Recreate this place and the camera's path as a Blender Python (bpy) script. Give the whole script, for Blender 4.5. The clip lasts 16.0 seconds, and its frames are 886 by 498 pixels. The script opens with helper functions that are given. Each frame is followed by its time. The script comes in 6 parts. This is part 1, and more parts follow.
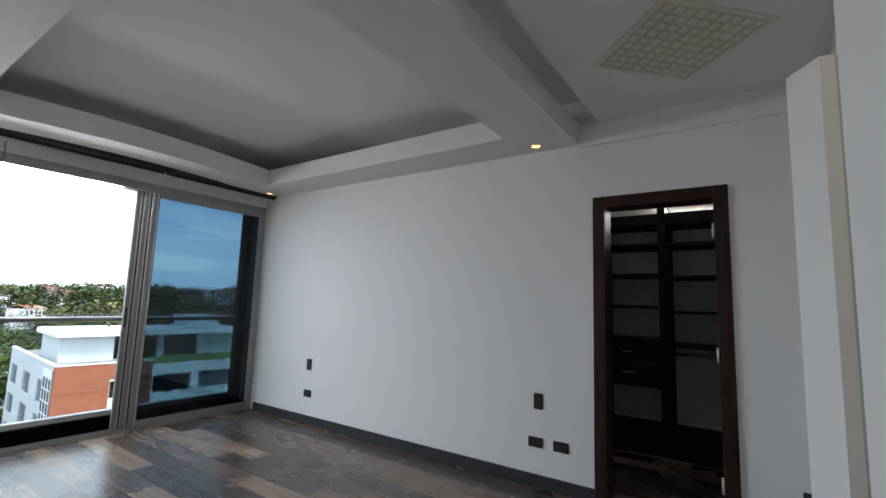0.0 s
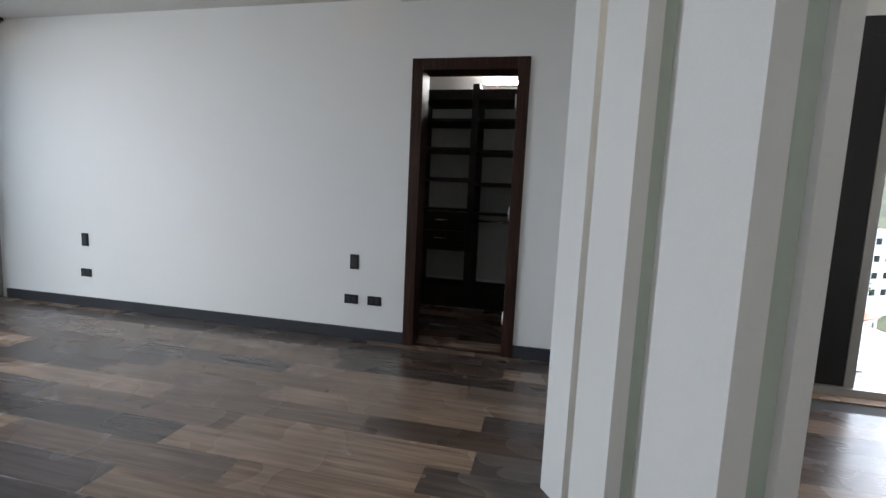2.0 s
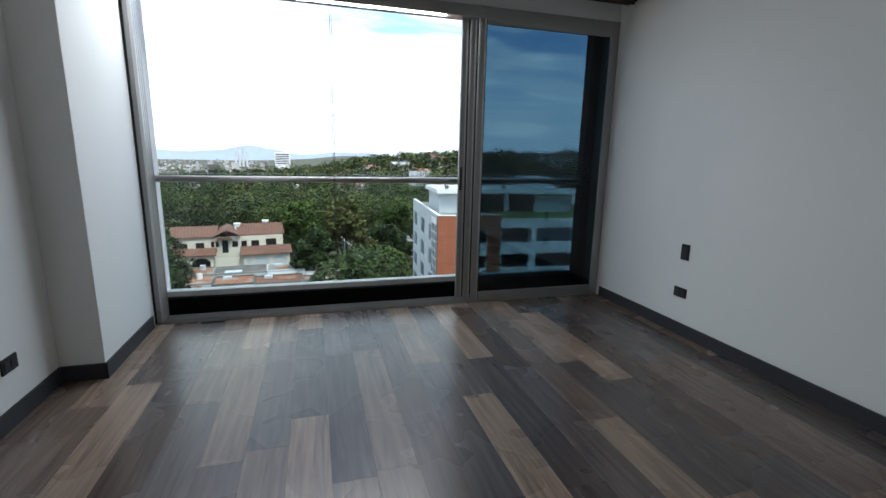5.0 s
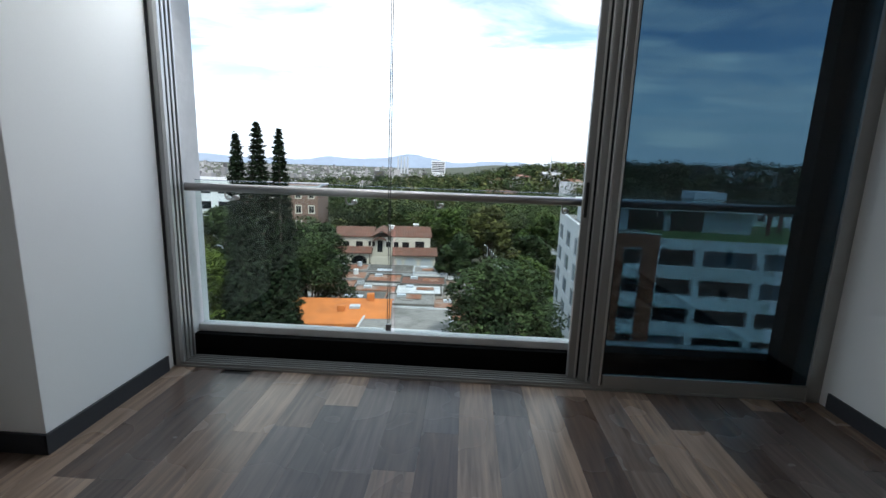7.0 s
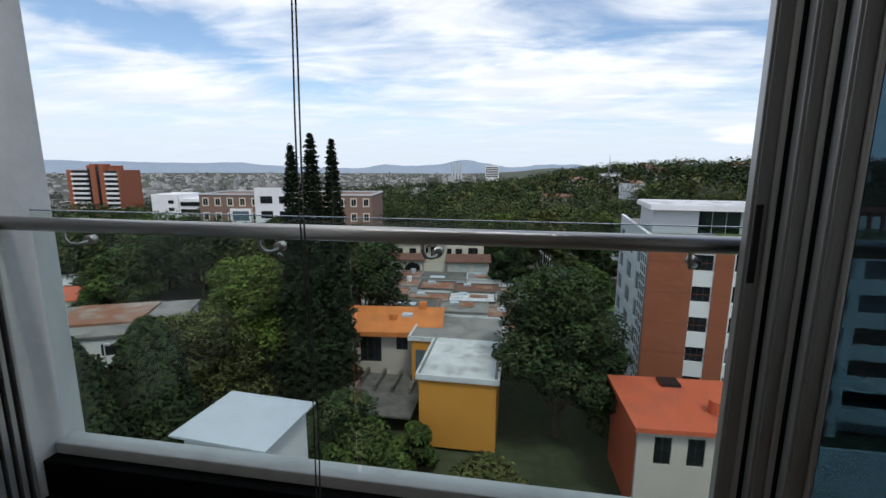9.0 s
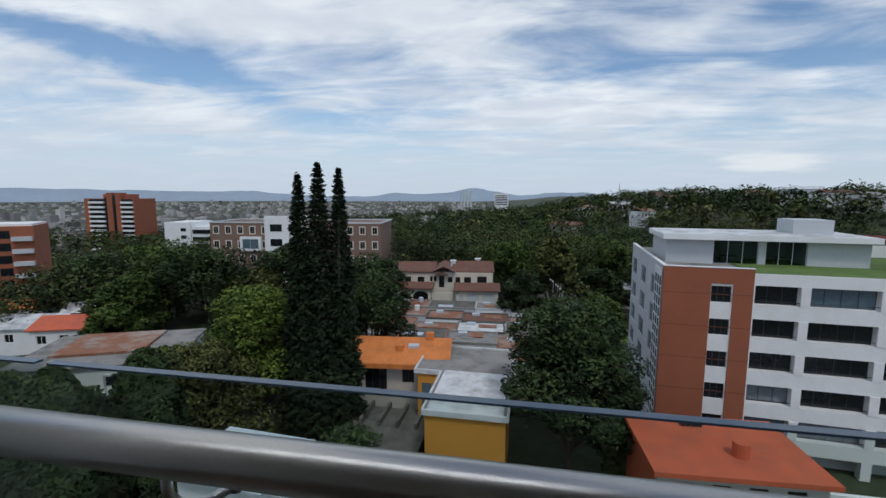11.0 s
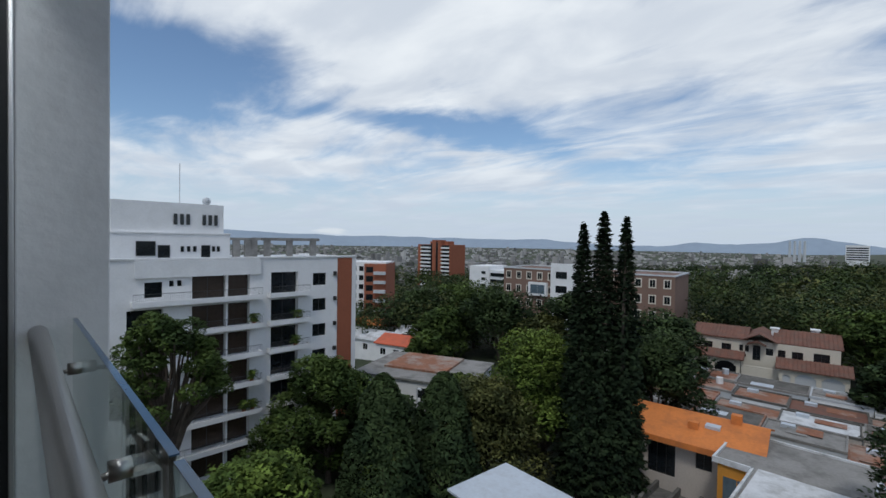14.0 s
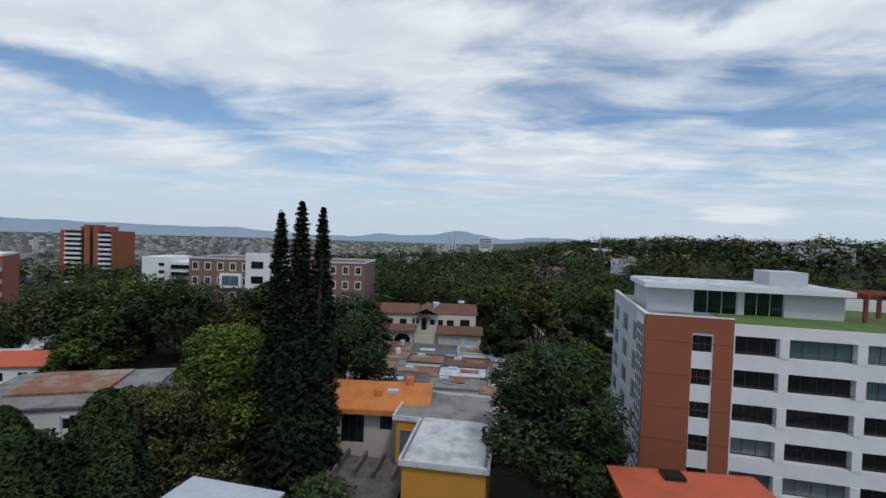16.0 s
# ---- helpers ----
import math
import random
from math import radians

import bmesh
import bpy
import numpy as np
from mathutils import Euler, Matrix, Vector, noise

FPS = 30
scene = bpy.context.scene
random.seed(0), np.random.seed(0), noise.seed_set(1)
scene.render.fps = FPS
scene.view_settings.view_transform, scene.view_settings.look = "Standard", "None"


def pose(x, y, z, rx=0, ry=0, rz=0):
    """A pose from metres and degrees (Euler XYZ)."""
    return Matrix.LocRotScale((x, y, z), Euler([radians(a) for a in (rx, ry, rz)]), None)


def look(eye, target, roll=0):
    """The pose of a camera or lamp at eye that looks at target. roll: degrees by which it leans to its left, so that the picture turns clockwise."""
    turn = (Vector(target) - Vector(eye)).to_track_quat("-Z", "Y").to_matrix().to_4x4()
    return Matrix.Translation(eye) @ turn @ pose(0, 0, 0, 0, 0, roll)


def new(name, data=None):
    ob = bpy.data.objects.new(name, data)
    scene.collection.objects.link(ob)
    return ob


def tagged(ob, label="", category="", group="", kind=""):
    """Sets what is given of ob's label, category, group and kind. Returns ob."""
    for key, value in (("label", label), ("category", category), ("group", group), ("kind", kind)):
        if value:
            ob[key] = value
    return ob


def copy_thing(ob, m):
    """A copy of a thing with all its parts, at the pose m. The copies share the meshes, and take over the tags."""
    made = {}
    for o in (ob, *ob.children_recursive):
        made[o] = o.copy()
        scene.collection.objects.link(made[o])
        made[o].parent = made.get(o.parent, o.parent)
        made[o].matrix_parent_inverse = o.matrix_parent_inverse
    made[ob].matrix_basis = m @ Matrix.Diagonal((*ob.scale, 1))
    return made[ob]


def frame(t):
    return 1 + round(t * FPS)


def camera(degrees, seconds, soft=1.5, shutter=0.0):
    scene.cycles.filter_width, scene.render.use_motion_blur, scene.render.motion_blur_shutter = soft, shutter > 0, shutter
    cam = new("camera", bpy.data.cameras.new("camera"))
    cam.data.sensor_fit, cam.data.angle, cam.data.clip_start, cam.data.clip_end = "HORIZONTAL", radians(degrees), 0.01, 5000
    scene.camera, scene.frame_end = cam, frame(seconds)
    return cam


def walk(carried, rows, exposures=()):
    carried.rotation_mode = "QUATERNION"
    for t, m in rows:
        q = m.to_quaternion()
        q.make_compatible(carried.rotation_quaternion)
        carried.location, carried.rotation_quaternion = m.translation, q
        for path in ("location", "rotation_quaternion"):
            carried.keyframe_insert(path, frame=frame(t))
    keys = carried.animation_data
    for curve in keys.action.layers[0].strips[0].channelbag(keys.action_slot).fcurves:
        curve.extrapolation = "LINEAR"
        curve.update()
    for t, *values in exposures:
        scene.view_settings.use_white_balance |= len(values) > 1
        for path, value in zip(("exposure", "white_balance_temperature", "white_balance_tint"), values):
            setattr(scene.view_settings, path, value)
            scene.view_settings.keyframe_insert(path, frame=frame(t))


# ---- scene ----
cam = camera(89.3, 16.0)
PATH = [
    (0, look((0.131, 0.097, 1.366), (1.768, 1.221, 1.606), 1.9)),
    (0.5, look((0.111, 0.079, 1.321), (1.843, 1.075, 1.419), 1.9)),
    (1, look((0.098, 0.060, 1.286), (1.905, 0.916, 1.249), 1.5)),
    (1.5, look((0.111, 0.033, 1.240), (1.995, 0.685, 1.083), 1.8)),
    (2, look((0.189, 0.031, 1.161), (2.132, 0.457, 0.945), 2.7)),
    (2.5, look((0.365, 0.186, 1.153), (2.319, 0.512, 0.878), 3.0)),
    (3, look((0.466, 0.405, 1.177), (2.334, 1.043, 0.860), 4.4)),
    (3.5, look((0.532, 0.689, 1.265), (2.226, 1.686, 0.896), 4.2)),
    (4, look((0.514, 1.008, 1.274), (1.932, 2.363, 0.883), 3.2)),
    (4.5, look((0.685, 1.243, 1.291), (1.661, 2.937, 0.870), 0.8)),
    (5, look((0.865, 1.521, 1.305), (1.410, 3.403, 0.903), 1.2)),
    (7.5, look((1.455, 3.021, 1.302), (1.253, 4.975, 0.928), 1.0)),
    (8, look((1.439, 3.336, 1.310), (1.114, 5.277, 0.955), 0.2)),
    (8.5, look((1.480, 3.718, 1.307), (1.151, 5.657, 0.944), 0.3)),
    (10.8, look((1.600, 5.015, 1.330), (1.281, 6.971, 1.061), 0.3)),
    (11, look((1.600, 5.055, 1.358), (1.227, 7.005, 1.118), 0.2)),
    (11.5, look((1.600, 5.250, 1.420), (1.045, 7.166, 1.284), 0.5)),
    (12, look((1.605, 5.320, 1.410), (0.829, 7.162, 1.338), 0.3)),
    (12.5, look((1.610, 5.368, 1.420), (0.542, 7.058, 1.376), 0.4)),
    (13, look((1.610, 5.364, 1.425), (0.279, 6.856, 1.380), 0.7)),
    (13.5, look((1.610, 5.354, 1.415), (0.182, 6.754, 1.374), 1.0)),
    (14, look((1.610, 5.364, 1.415), (0.166, 6.747, 1.378), 0.9)),
    (14.5, look((1.610, 5.380, 1.415), (0.219, 6.817, 1.380), 0.9)),
    (15, look((1.610, 5.386, 1.420), (0.411, 6.986, 1.380), 0.7)),
    (15.5, look((1.570, 5.270, 1.420), (0.812, 7.120, 1.361), 1.4)),
    (16, look((1.600, 5.220, 1.420), (1.291, 7.195, 1.367), 1.9)),
]
EXPOSURES = [(0, 2.25, 6350, 11), (1.0, 2.5, 6350, 11), (2.0, 2.65, 6350, 11), (2.8, 2.7, 6350, 11), (4.0, 2.2, 6350, 11), (5.0, 1.45, 6250, 8), (7.5, 1.05, 6350, 9),
             (8.5, 0.55, 6450, 10), (10.8, -0.1, 6150, 8), (12, -0.15, 6150, 8), (16, -0.15, 6150, 8)]
walk(cam, PATH, EXPOSURES)

# world: daylight sky under broken, wind-drawn cloud, hazy at the horizon
SUN_EL, SUN_AZ = 58.0, 150.0
world = bpy.data.worlds.new("sky")
scene.world = world
world.use_nodes = True
wn, wl = world.node_tree.nodes, world.node_tree.links
wn.clear()


def wmath(op, a, b=None):
    n = wn.new("ShaderNodeMath")
    n.operation = op
    for i, v in enumerate((a, b)):
        if v is None:
            continue
        if isinstance(v, (int, float)):
            n.inputs[i].default_value = v
        else:
            wl.new(v, n.inputs[i])
    return n.outputs[0]


def wramp(v, f0, f1, t0=0.0, t1=1.0):
    n = wn.new("ShaderNodeMapRange")
    n.interpolation_type = "SMOOTHSTEP"
    for key, val in (("From Min", f0), ("From Max", f1), ("To Min", t0), ("To Max", t1)):
        n.inputs[key].default_value = val
    wl.new(v, n.inputs["Value"])
    return n.outputs[0]


def wmix(f, a, b):
    n = wn.new("ShaderNodeMix")
    n.data_type = "RGBA"
    wl.new(f, n.inputs["Factor"])
    for key, v in (("A", a), ("B", b)):
        if isinstance(v, tuple):
            n.inputs[key].default_value = (*v, 1)
        else:
            wl.new(v, n.inputs[key])
    return n.outputs["Result"]


w_out = wn.new("ShaderNodeOutputWorld")
w_bg = wn.new("ShaderNodeBackground")
w_bg.inputs[1].default_value = 0.12
w_sky = wn.new("ShaderNodeTexSky")
w_sky.sky_type = "NISHITA"
w_sky.sun_disc = False
w_sky.sun_elevation = radians(SUN_EL)
w_sky.sun_rotation = radians(SUN_AZ)
w_sky.ozone_density = 2.5
w_sky.dust_density = 0.4
w_tc = wn.new("ShaderNodeTexCoord")
w_sep = wn.new("ShaderNodeSeparateXYZ")
wl.new(w_tc.outputs["Generated"], w_sep.inputs[0])
height = wmath("MAXIMUM", w_sep.outputs[2], 0.0)
den = wmath("ADD", height, 0.10)
w_com = wn.new("ShaderNodeCombineXYZ")
wl.new(wmath("DIVIDE", w_sep.outputs[0], den), w_com.inputs[0])
wl.new(wmath("DIVIDE", w_sep.outputs[1], den), w_com.inputs[1])


def cloud_noise(rot, scale, detail, rough, distort, nscale):
    mp = wn.new("ShaderNodeMapping")
    mp.inputs["Rotation"].default_value = (0, 0, radians(rot))
    mp.inputs["Scale"].default_value = scale
    wl.new(w_com.outputs[0], mp.inputs["Vector"])
    n = wn.new("ShaderNodeTexNoise")
    n.inputs["Scale"].default_value = nscale
    n.inputs["Detail"].default_value = detail
    n.inputs["Roughness"].default_value = rough
    n.inputs["Distortion"].default_value = distort
    wl.new(mp.outputs[0], n.inputs["Vector"])
    return n.outputs["Fac"]


big = cloud_noise(25, (0.72, 1.0, 1), 9, 0.54, 0.45, 0.8)
wisp = cloud_noise(20, (0.6, 1.15, 1), 10, 0.6, 0.8, 1.5)


# slow drift that frays the edges of the cloud banks
w_drift = wn.new("ShaderNodeTexNoise")
w_drift.inputs["Scale"].default_value = 1.3
w_drift.inputs["Detail"].default_value = 6
wl.new(w_com.outputs[0], w_drift.inputs["Vector"])
w_off = wn.new("ShaderNodeVectorMath")
w_off.operation = "MULTIPLY_ADD"
w_off.inputs[1].default_value = (1.1, 1.1, 0)
wl.new(w_drift.outputs["Color"], w_off.inputs[0])
w_shift = wn.new("ShaderNodeVectorMath")
w_shift.operation = "SUBTRACT"
w_shift.inputs[1].default_value = (0.55, 0.55, 0)
wl.new(w_com.outputs[0], w_shift.inputs[0])
wl.new(w_shift.outputs[0], w_off.inputs[2])


def bank(x, y, turn, along, across, amount, soft=0.15):
    """A drawn-out bank of cloud (amount > 0) or a clear lane (amount < 0) on the cloud layer."""
    mp = wn.new("ShaderNodeMapping")
    mp.vector_type = "TEXTURE"
    mp.inputs["Location"].default_value = (x, y, 0)
    mp.inputs["Rotation"].default_value = (0, 0, radians(turn))
    mp.inputs["Scale"].default_value = (along, across, 1)
    wl.new(w_off.outputs[0], mp.inputs["Vector"])
    ln = wn.new("ShaderNodeVectorMath")
    ln.operation = "LENGTH"
    wl.new(mp.outputs[0], ln.inputs[0])
    return wramp(ln.outputs["Value"], soft, 1.35, amount, 0.0)


density = wmath("ADD", wmath("MULTIPLY", big, 0.55), wmath("MULTIPLY", wisp, 0.45))
for lane in ((-0.95, 1.62, 47, 1.5, 0.62, 0.13), (-2.05, 1.95, 74, 1.05, 0.30, -0.15), (-2.45, 0.55, 20, 0.85, 0.45, -0.17),
             (-2.95, 2.9, 62, 1.5, 0.5, 0.05), (0.1, 3.6, 38, 1.8, 0.6, 0.06), (1.25, 2.5, -5, 1.0, 0.32, -0.10), (0.95, 1.85, -10, 0.55, 0.16, 0.12),
             (-0.9, 1.30, 50, 0.16, 0.08, -0.10)):
    density = wmath("ADD", density, bank(*lane))
mask = wramp(density, 0.385, 0.60)
shade = wramp(cloud_noise(25, (0.7, 1.0, 1), 6, 0.5, 0.4, 2.2), 0.35, 0.7)
cloud = wmix(shade, (5.9, 6.2, 6.7), (7.9, 8.0, 8.1))
sky1 = wmix(mask, w_sky.outputs[0], cloud)
haze = wramp(height, 0.0, 0.22, 0.92, 0.0)
sky2 = wmix(haze, sky1, (5.0, 5.6, 6.4))
puff = wmath("MAXIMUM", bank(2.73, 5.75, 64, 0.75, 0.48, 0.75, 0.5), bank(-7.4, 4.3, 150, 0.5, 0.3, 0.5, 0.4))
sky3 = wmix(puff, sky2, (7.6, 7.6, 7.5))
wl.new(sky3, w_bg.inputs[0])
wl.new(w_bg.outputs[0], w_out.inputs[0])

sun_data = bpy.data.lights.new("sun", "SUN")
sun_data.energy = 1.25
sun_data.angle = radians(10)
sun_data.color = (1.0, 0.95, 0.88)
sun = new("sun", sun_data)
a_el, a_az = radians(SUN_EL), radians(SUN_AZ)
sun_dir = Vector((math.sin(a_az) * math.cos(a_el), math.cos(a_az) * math.cos(a_el), math.sin(a_el)))
sun.matrix_world = look(sun_dir * 50, (0, 0, 0))


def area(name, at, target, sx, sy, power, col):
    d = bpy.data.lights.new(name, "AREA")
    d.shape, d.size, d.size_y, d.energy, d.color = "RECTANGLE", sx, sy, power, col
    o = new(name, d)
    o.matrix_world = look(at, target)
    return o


# fill lamps added for sky light: under window head, in next room's terrace door
area("window_fill_lamp", (0.85, 5.31, 2.405), (0.85, 4.3, 1.75), 2.2, 0.07, 13, (0.93, 0.97, 1.0))
area("terrace_fill_lamp", (3.66, -3.0, 1.3), (2.0, -2.6, 1.2), 1.2, 2.2, 4, (0.95, 0.98, 1.0))
area("warm_ceiling_light", (1.7, -1.1, 2.78), (1.7, -1.1, 0), 0.5, 0.1, 2, (1.0, 0.78, 0.42))


# ---- small helpers ----
def nodes_of(name):
    m = bpy.data.materials.new(name)
    m.use_nodes = True
    return m, m.node_tree.nodes, m.node_tree.links, m.node_tree.nodes["Principled BSDF"]


def mat(name, col, rough=0.6, metal=0.0, var=0.12, fine=60.0, coarse=2.5, bump=0.05, spec=0.5, stain=None, stain_scale=0.6,
        stain_amt=0.5, island=False, rand=0.0):
    """A painted or natural surface: base colour, fine grain, coarse variation, optional stains and per-object shade."""
    m, n, l, p = nodes_of(name)
    p.inputs["Roughness"].default_value = rough
    p.inputs["Metallic"].default_value = metal
    p.inputs["Specular IOR Level"].default_value = spec
    tc = n.new("ShaderNodeTexCoord")
    n1 = n.new("ShaderNodeTexNoise")
    n1.inputs["Scale"].default_value = fine
    n1.inputs["Detail"].default_value = 4
    n2 = n.new("ShaderNodeTexNoise")
    n2.inputs["Scale"].default_value = coarse
    n2.inputs["Detail"].default_value = 3
    l.new(tc.outputs["Object"], n1.inputs["Vector"])
    l.new(tc.outputs["Object"], n2.inputs["Vector"])
    add = n.new("ShaderNodeMath")
    l.new(n1.outputs["Fac"], add.inputs[0])
    l.new(n2.outputs["Fac"], add.inputs[1])
    ramp = n.new("ShaderNodeMapRange")
    ramp.inputs["From Min"].default_value = 0.6
    ramp.inputs["From Max"].default_value = 1.4
    ramp.inputs["To Min"].default_value = 1 - var
    ramp.inputs["To Max"].default_value = 1 + var
    l.new(add.outputs[0], ramp.inputs["Value"])
    mul = n.new("ShaderNodeVectorMath")
    mul.operation = "SCALE"
    mul.inputs[0].default_value = col
    l.new(ramp.outputs[0], mul.inputs["Scale"])
    out = mul.outputs[0]
    if stain:
        n3 = n.new("ShaderNodeTexNoise")
        n3.inputs["Scale"].default_value = stain_scale
        n3.inputs["Detail"].default_value = 6
        n3.inputs["Roughness"].default_value = 0.65
        l.new(tc.outputs["Object"], n3.inputs["Vector"])
        mr = n.new("ShaderNodeMapRange")
        mr.inputs["From Min"].default_value = 0.45
        mr.inputs["From Max"].default_value = 0.65
        mr.inputs["To Max"].default_value = stain_amt
        l.new(n3.outputs["Fac"], mr.inputs["Value"])
        mx = n.new("ShaderNodeMix")
        mx.data_type = "RGBA"
        l.new(mr.outputs[0], mx.inputs["Factor"])
        l.new(out, mx.inputs["A"])
        mx.inputs["B"].default_value = (*stain, 1)
        out = mx.outputs["Result"]
    if island or rand:
        src = n.new("ShaderNodeNewGeometry").outputs["Random Per Island"] if island else n.new("ShaderNodeObjectInfo").outputs["Random"]
        mr2 = n.new("ShaderNodeMapRange")
        amt = rand or 0.25
        mr2.inputs["To Min"].default_value = 1 - amt
        mr2.inputs["To Max"].default_value = 1 + amt
        l.new(src, mr2.inputs["Value"])
        m2 = n.new("ShaderNodeVectorMath")
        m2.operation = "SCALE"
        l.new(out, m2.inputs[0])
        l.new(mr2.outputs[0], m2.inputs["Scale"])
        out = m2.outputs[0]
    l.new(out, p.inputs["Base Color"])
    if bump:
        b = n.new("ShaderNodeBump")
        b.inputs["Strength"].default_value = bump
        b.inputs["Distance"].default_value = 0.02
        l.new(n1.outputs["Fac"], b.inputs["Height"])
        l.new(b.outputs[0], p.inputs["Normal"])
    return m


def glass_mat(name, col, rough=0.0):
    """Thin pane: clear sheet that reflects by Fresnel and tints what shows through it."""
    m, n, l, p = nodes_of(name)
    n.remove(p)
    out = n["Material Output"]
    tr = n.new("ShaderNodeBsdfTransparent")
    tr.inputs[0].default_value = (*col, 1)
    gl = n.new("ShaderNodeBsdfGlossy")
    gl.inputs["Roughness"].default_value = rough
    lw = n.new("ShaderNodeLayerWeight")
    pw = n.new("ShaderNodeMath")
    pw.operation = "POWER"
    pw.inputs[1].default_value = 5.0
    l.new(lw.outputs["Facing"], pw.inputs[0])
    fr = n.new("ShaderNodeMath")
    fr.operation = "MULTIPLY_ADD"
    fr.inputs[1].default_value = 0.85
    fr.inputs[2].default_value = 0.035
    l.new(pw.outputs[0], fr.inputs[0])
    mx = n.new("ShaderNodeMixShader")
    l.new(fr.outputs[0], mx.inputs[0])
    l.new(tr.outputs[0], mx.inputs[1])
    l.new(gl.outputs[0], mx.inputs[2])
    l.new(mx.outputs[0], out.inputs[0])
    return m


def emit_mat(name, col, power):
    m, n, l, p = nodes_of(name)
    p.inputs["Base Color"].default_value = (*col, 1)
    p.inputs["Emission Color"].default_value = (*col, 1)
    p.inputs["Emission Strength"].default_value = power
    return m


def wood_mat(name, a, b, rough, along="Y", scale=1.0, random_amt=0.0, tones=None, clear=0.0, spec=0.5):
    """Wood with long grain; tones: colours picked per piece."""
    m, n, l, p = nodes_of(name)
    tc = n.new("ShaderNodeTexCoord")
    oi = n.new("ShaderNodeObjectInfo")
    mp = n.new("ShaderNodeMapping")
    sc = {"X": (1.3, 22, 22), "Y": (22, 1.3, 22), "Z": (22, 22, 1.3)}[along]
    mp.inputs["Scale"].default_value = [v * scale for v in sc]
    off = n.new("ShaderNodeVectorMath")
    off.operation = "SCALE"
    cx = n.new("ShaderNodeCombineXYZ")
    for i in range(3):
        l.new(oi.outputs["Random"], cx.inputs[i])
    l.new(cx.outputs[0], off.inputs[0])
    off.inputs["Scale"].default_value = 37.0 * (1 if random_amt or tones else 0)
    add = n.new("ShaderNodeVectorMath")
    l.new(tc.outputs["Object"], add.inputs[0])
    l.new(off.outputs[0], add.inputs[1])
    l.new(add.outputs[0], mp.inputs["Vector"])
    n1 = n.new("ShaderNodeTexNoise")
    n1.inputs["Scale"].default_value = 1.6
    n1.inputs["Detail"].default_value = 5
    n1.inputs["Roughness"].default_value = 0.58
    n1.inputs["Distortion"].default_value = 0.6
    l.new(mp.outputs[0], n1.inputs["Vector"])
    n2 = n.new("ShaderNodeTexNoise")
    n2.inputs["Scale"].default_value = 2.2
    l.new(add.outputs[0], n2.inputs["Vector"])
    cr = n.new("ShaderNodeValToRGB")
    cr.color_ramp.elements[0].color = (*a, 1)
    cr.color_ramp.elements[0].position = 0.32
    cr.color_ramp.elements[1].color = (*b, 1)
    cr.color_ramp.elements[1].position = 0.7
    l.new(n1.outputs["Fac"], cr.inputs[0])
    out = cr.outputs[0]
    if tones:
        tr = n.new("ShaderNodeValToRGB")
        tr.color_ramp.interpolation = "CONSTANT"
        e = tr.color_ramp.elements
        while len(e) < len(tones):
            e.new(0.5)
        for i, c in enumerate(tones):
            e[i].position = i / len(tones)
            e[i].color = (*c, 1)
        l.new(oi.outputs["Random"], tr.inputs[0])
        mx = n.new("ShaderNodeMix")
        mx.data_type = "RGBA"
        mx.blend_type = "MULTIPLY"
        mx.inputs["Factor"].default_value = 1.0
        l.new(tr.outputs[0], mx.inputs["A"])
        l.new(out, mx.inputs["B"])
        out = mx.outputs["Result"]
    l.new(out, p.inputs["Base Color"])
    rr = n.new("ShaderNodeMapRange")
    rr.inputs["To Min"].default_value = rough - 0.08
    rr.inputs["To Max"].default_value = rough + 0.12
    l.new(n2.outputs["Fac"], rr.inputs["Value"])
    l.new(rr.outputs[0], p.inputs["Roughness"])
    p.inputs["Specular IOR Level"].default_value = spec
    p.inputs["Coat Weight"].default_value = clear
    p.inputs["Coat Roughness"].default_value = 0.25
    bp = n.new("ShaderNodeBump")
    bp.inputs["Strength"].default_value = 0.04
    bp.inputs["Distance"].default_value = 0.004
    l.new(n1.outputs["Fac"], bp.inputs["Height"])
    l.new(bp.outputs[0], p.inputs["Normal"])
    return m


# ---- materials ----
M_WALL = mat("wall_paint", (0.80, 0.80, 0.79), 0.75, var=0.02, fine=180, coarse=1.2, bump=0.04)
M_CEIL = mat("ceiling_paint", (0.80, 0.79, 0.77), 0.8, var=0.02, fine=150, coarse=0.8, bump=0.03)
M_BASE = mat("charcoal_baseboard", (0.038, 0.040, 0.046), 0.5, var=0.1, bump=0.02, spec=0.25)
M_DOORW = wood_mat("dark_walnut", (0.012, 0.005, 0.003), (0.05, 0.02, 0.012), 0.42, "Z", 1.5, spec=0.25)
M_DARKW = wood_mat("espresso_laminate", (0.008, 0.006, 0.005), (0.022, 0.016, 0.013), 0.5, "X", 1.0, spec=0.2)
M_ALU = mat("anodised_aluminium", (0.36, 0.355, 0.345), 0.36, 0.6, var=0.06, fine=220, bump=0.02)
M_ALUB = mat("polished_aluminium_edge", (0.60, 0.59, 0.575), 0.3, 0.75, var=0.04, fine=220, bump=0.01)
M_ALUD = mat("dark_aluminium", (0.02, 0.02, 0.022), 0.4, 0.5, var=0.1, bump=0.02)
M_RUBBER = mat("black_gasket", (0.012, 0.012, 0.013), 0.6, bump=0.0)
M_STEEL = mat("brushed_steel", (0.44, 0.42, 0.40), 0.3, 1.0, var=0.08, fine=300, bump=0.03)
M_CHROME = mat("chrome", (0.75, 0.75, 0.75), 0.12, 1.0, var=0.03, bump=0)
M_HINGE = mat("satin_nickel", (0.78, 0.78, 0.76), 0.45, 0.4, var=0.03, bump=0)
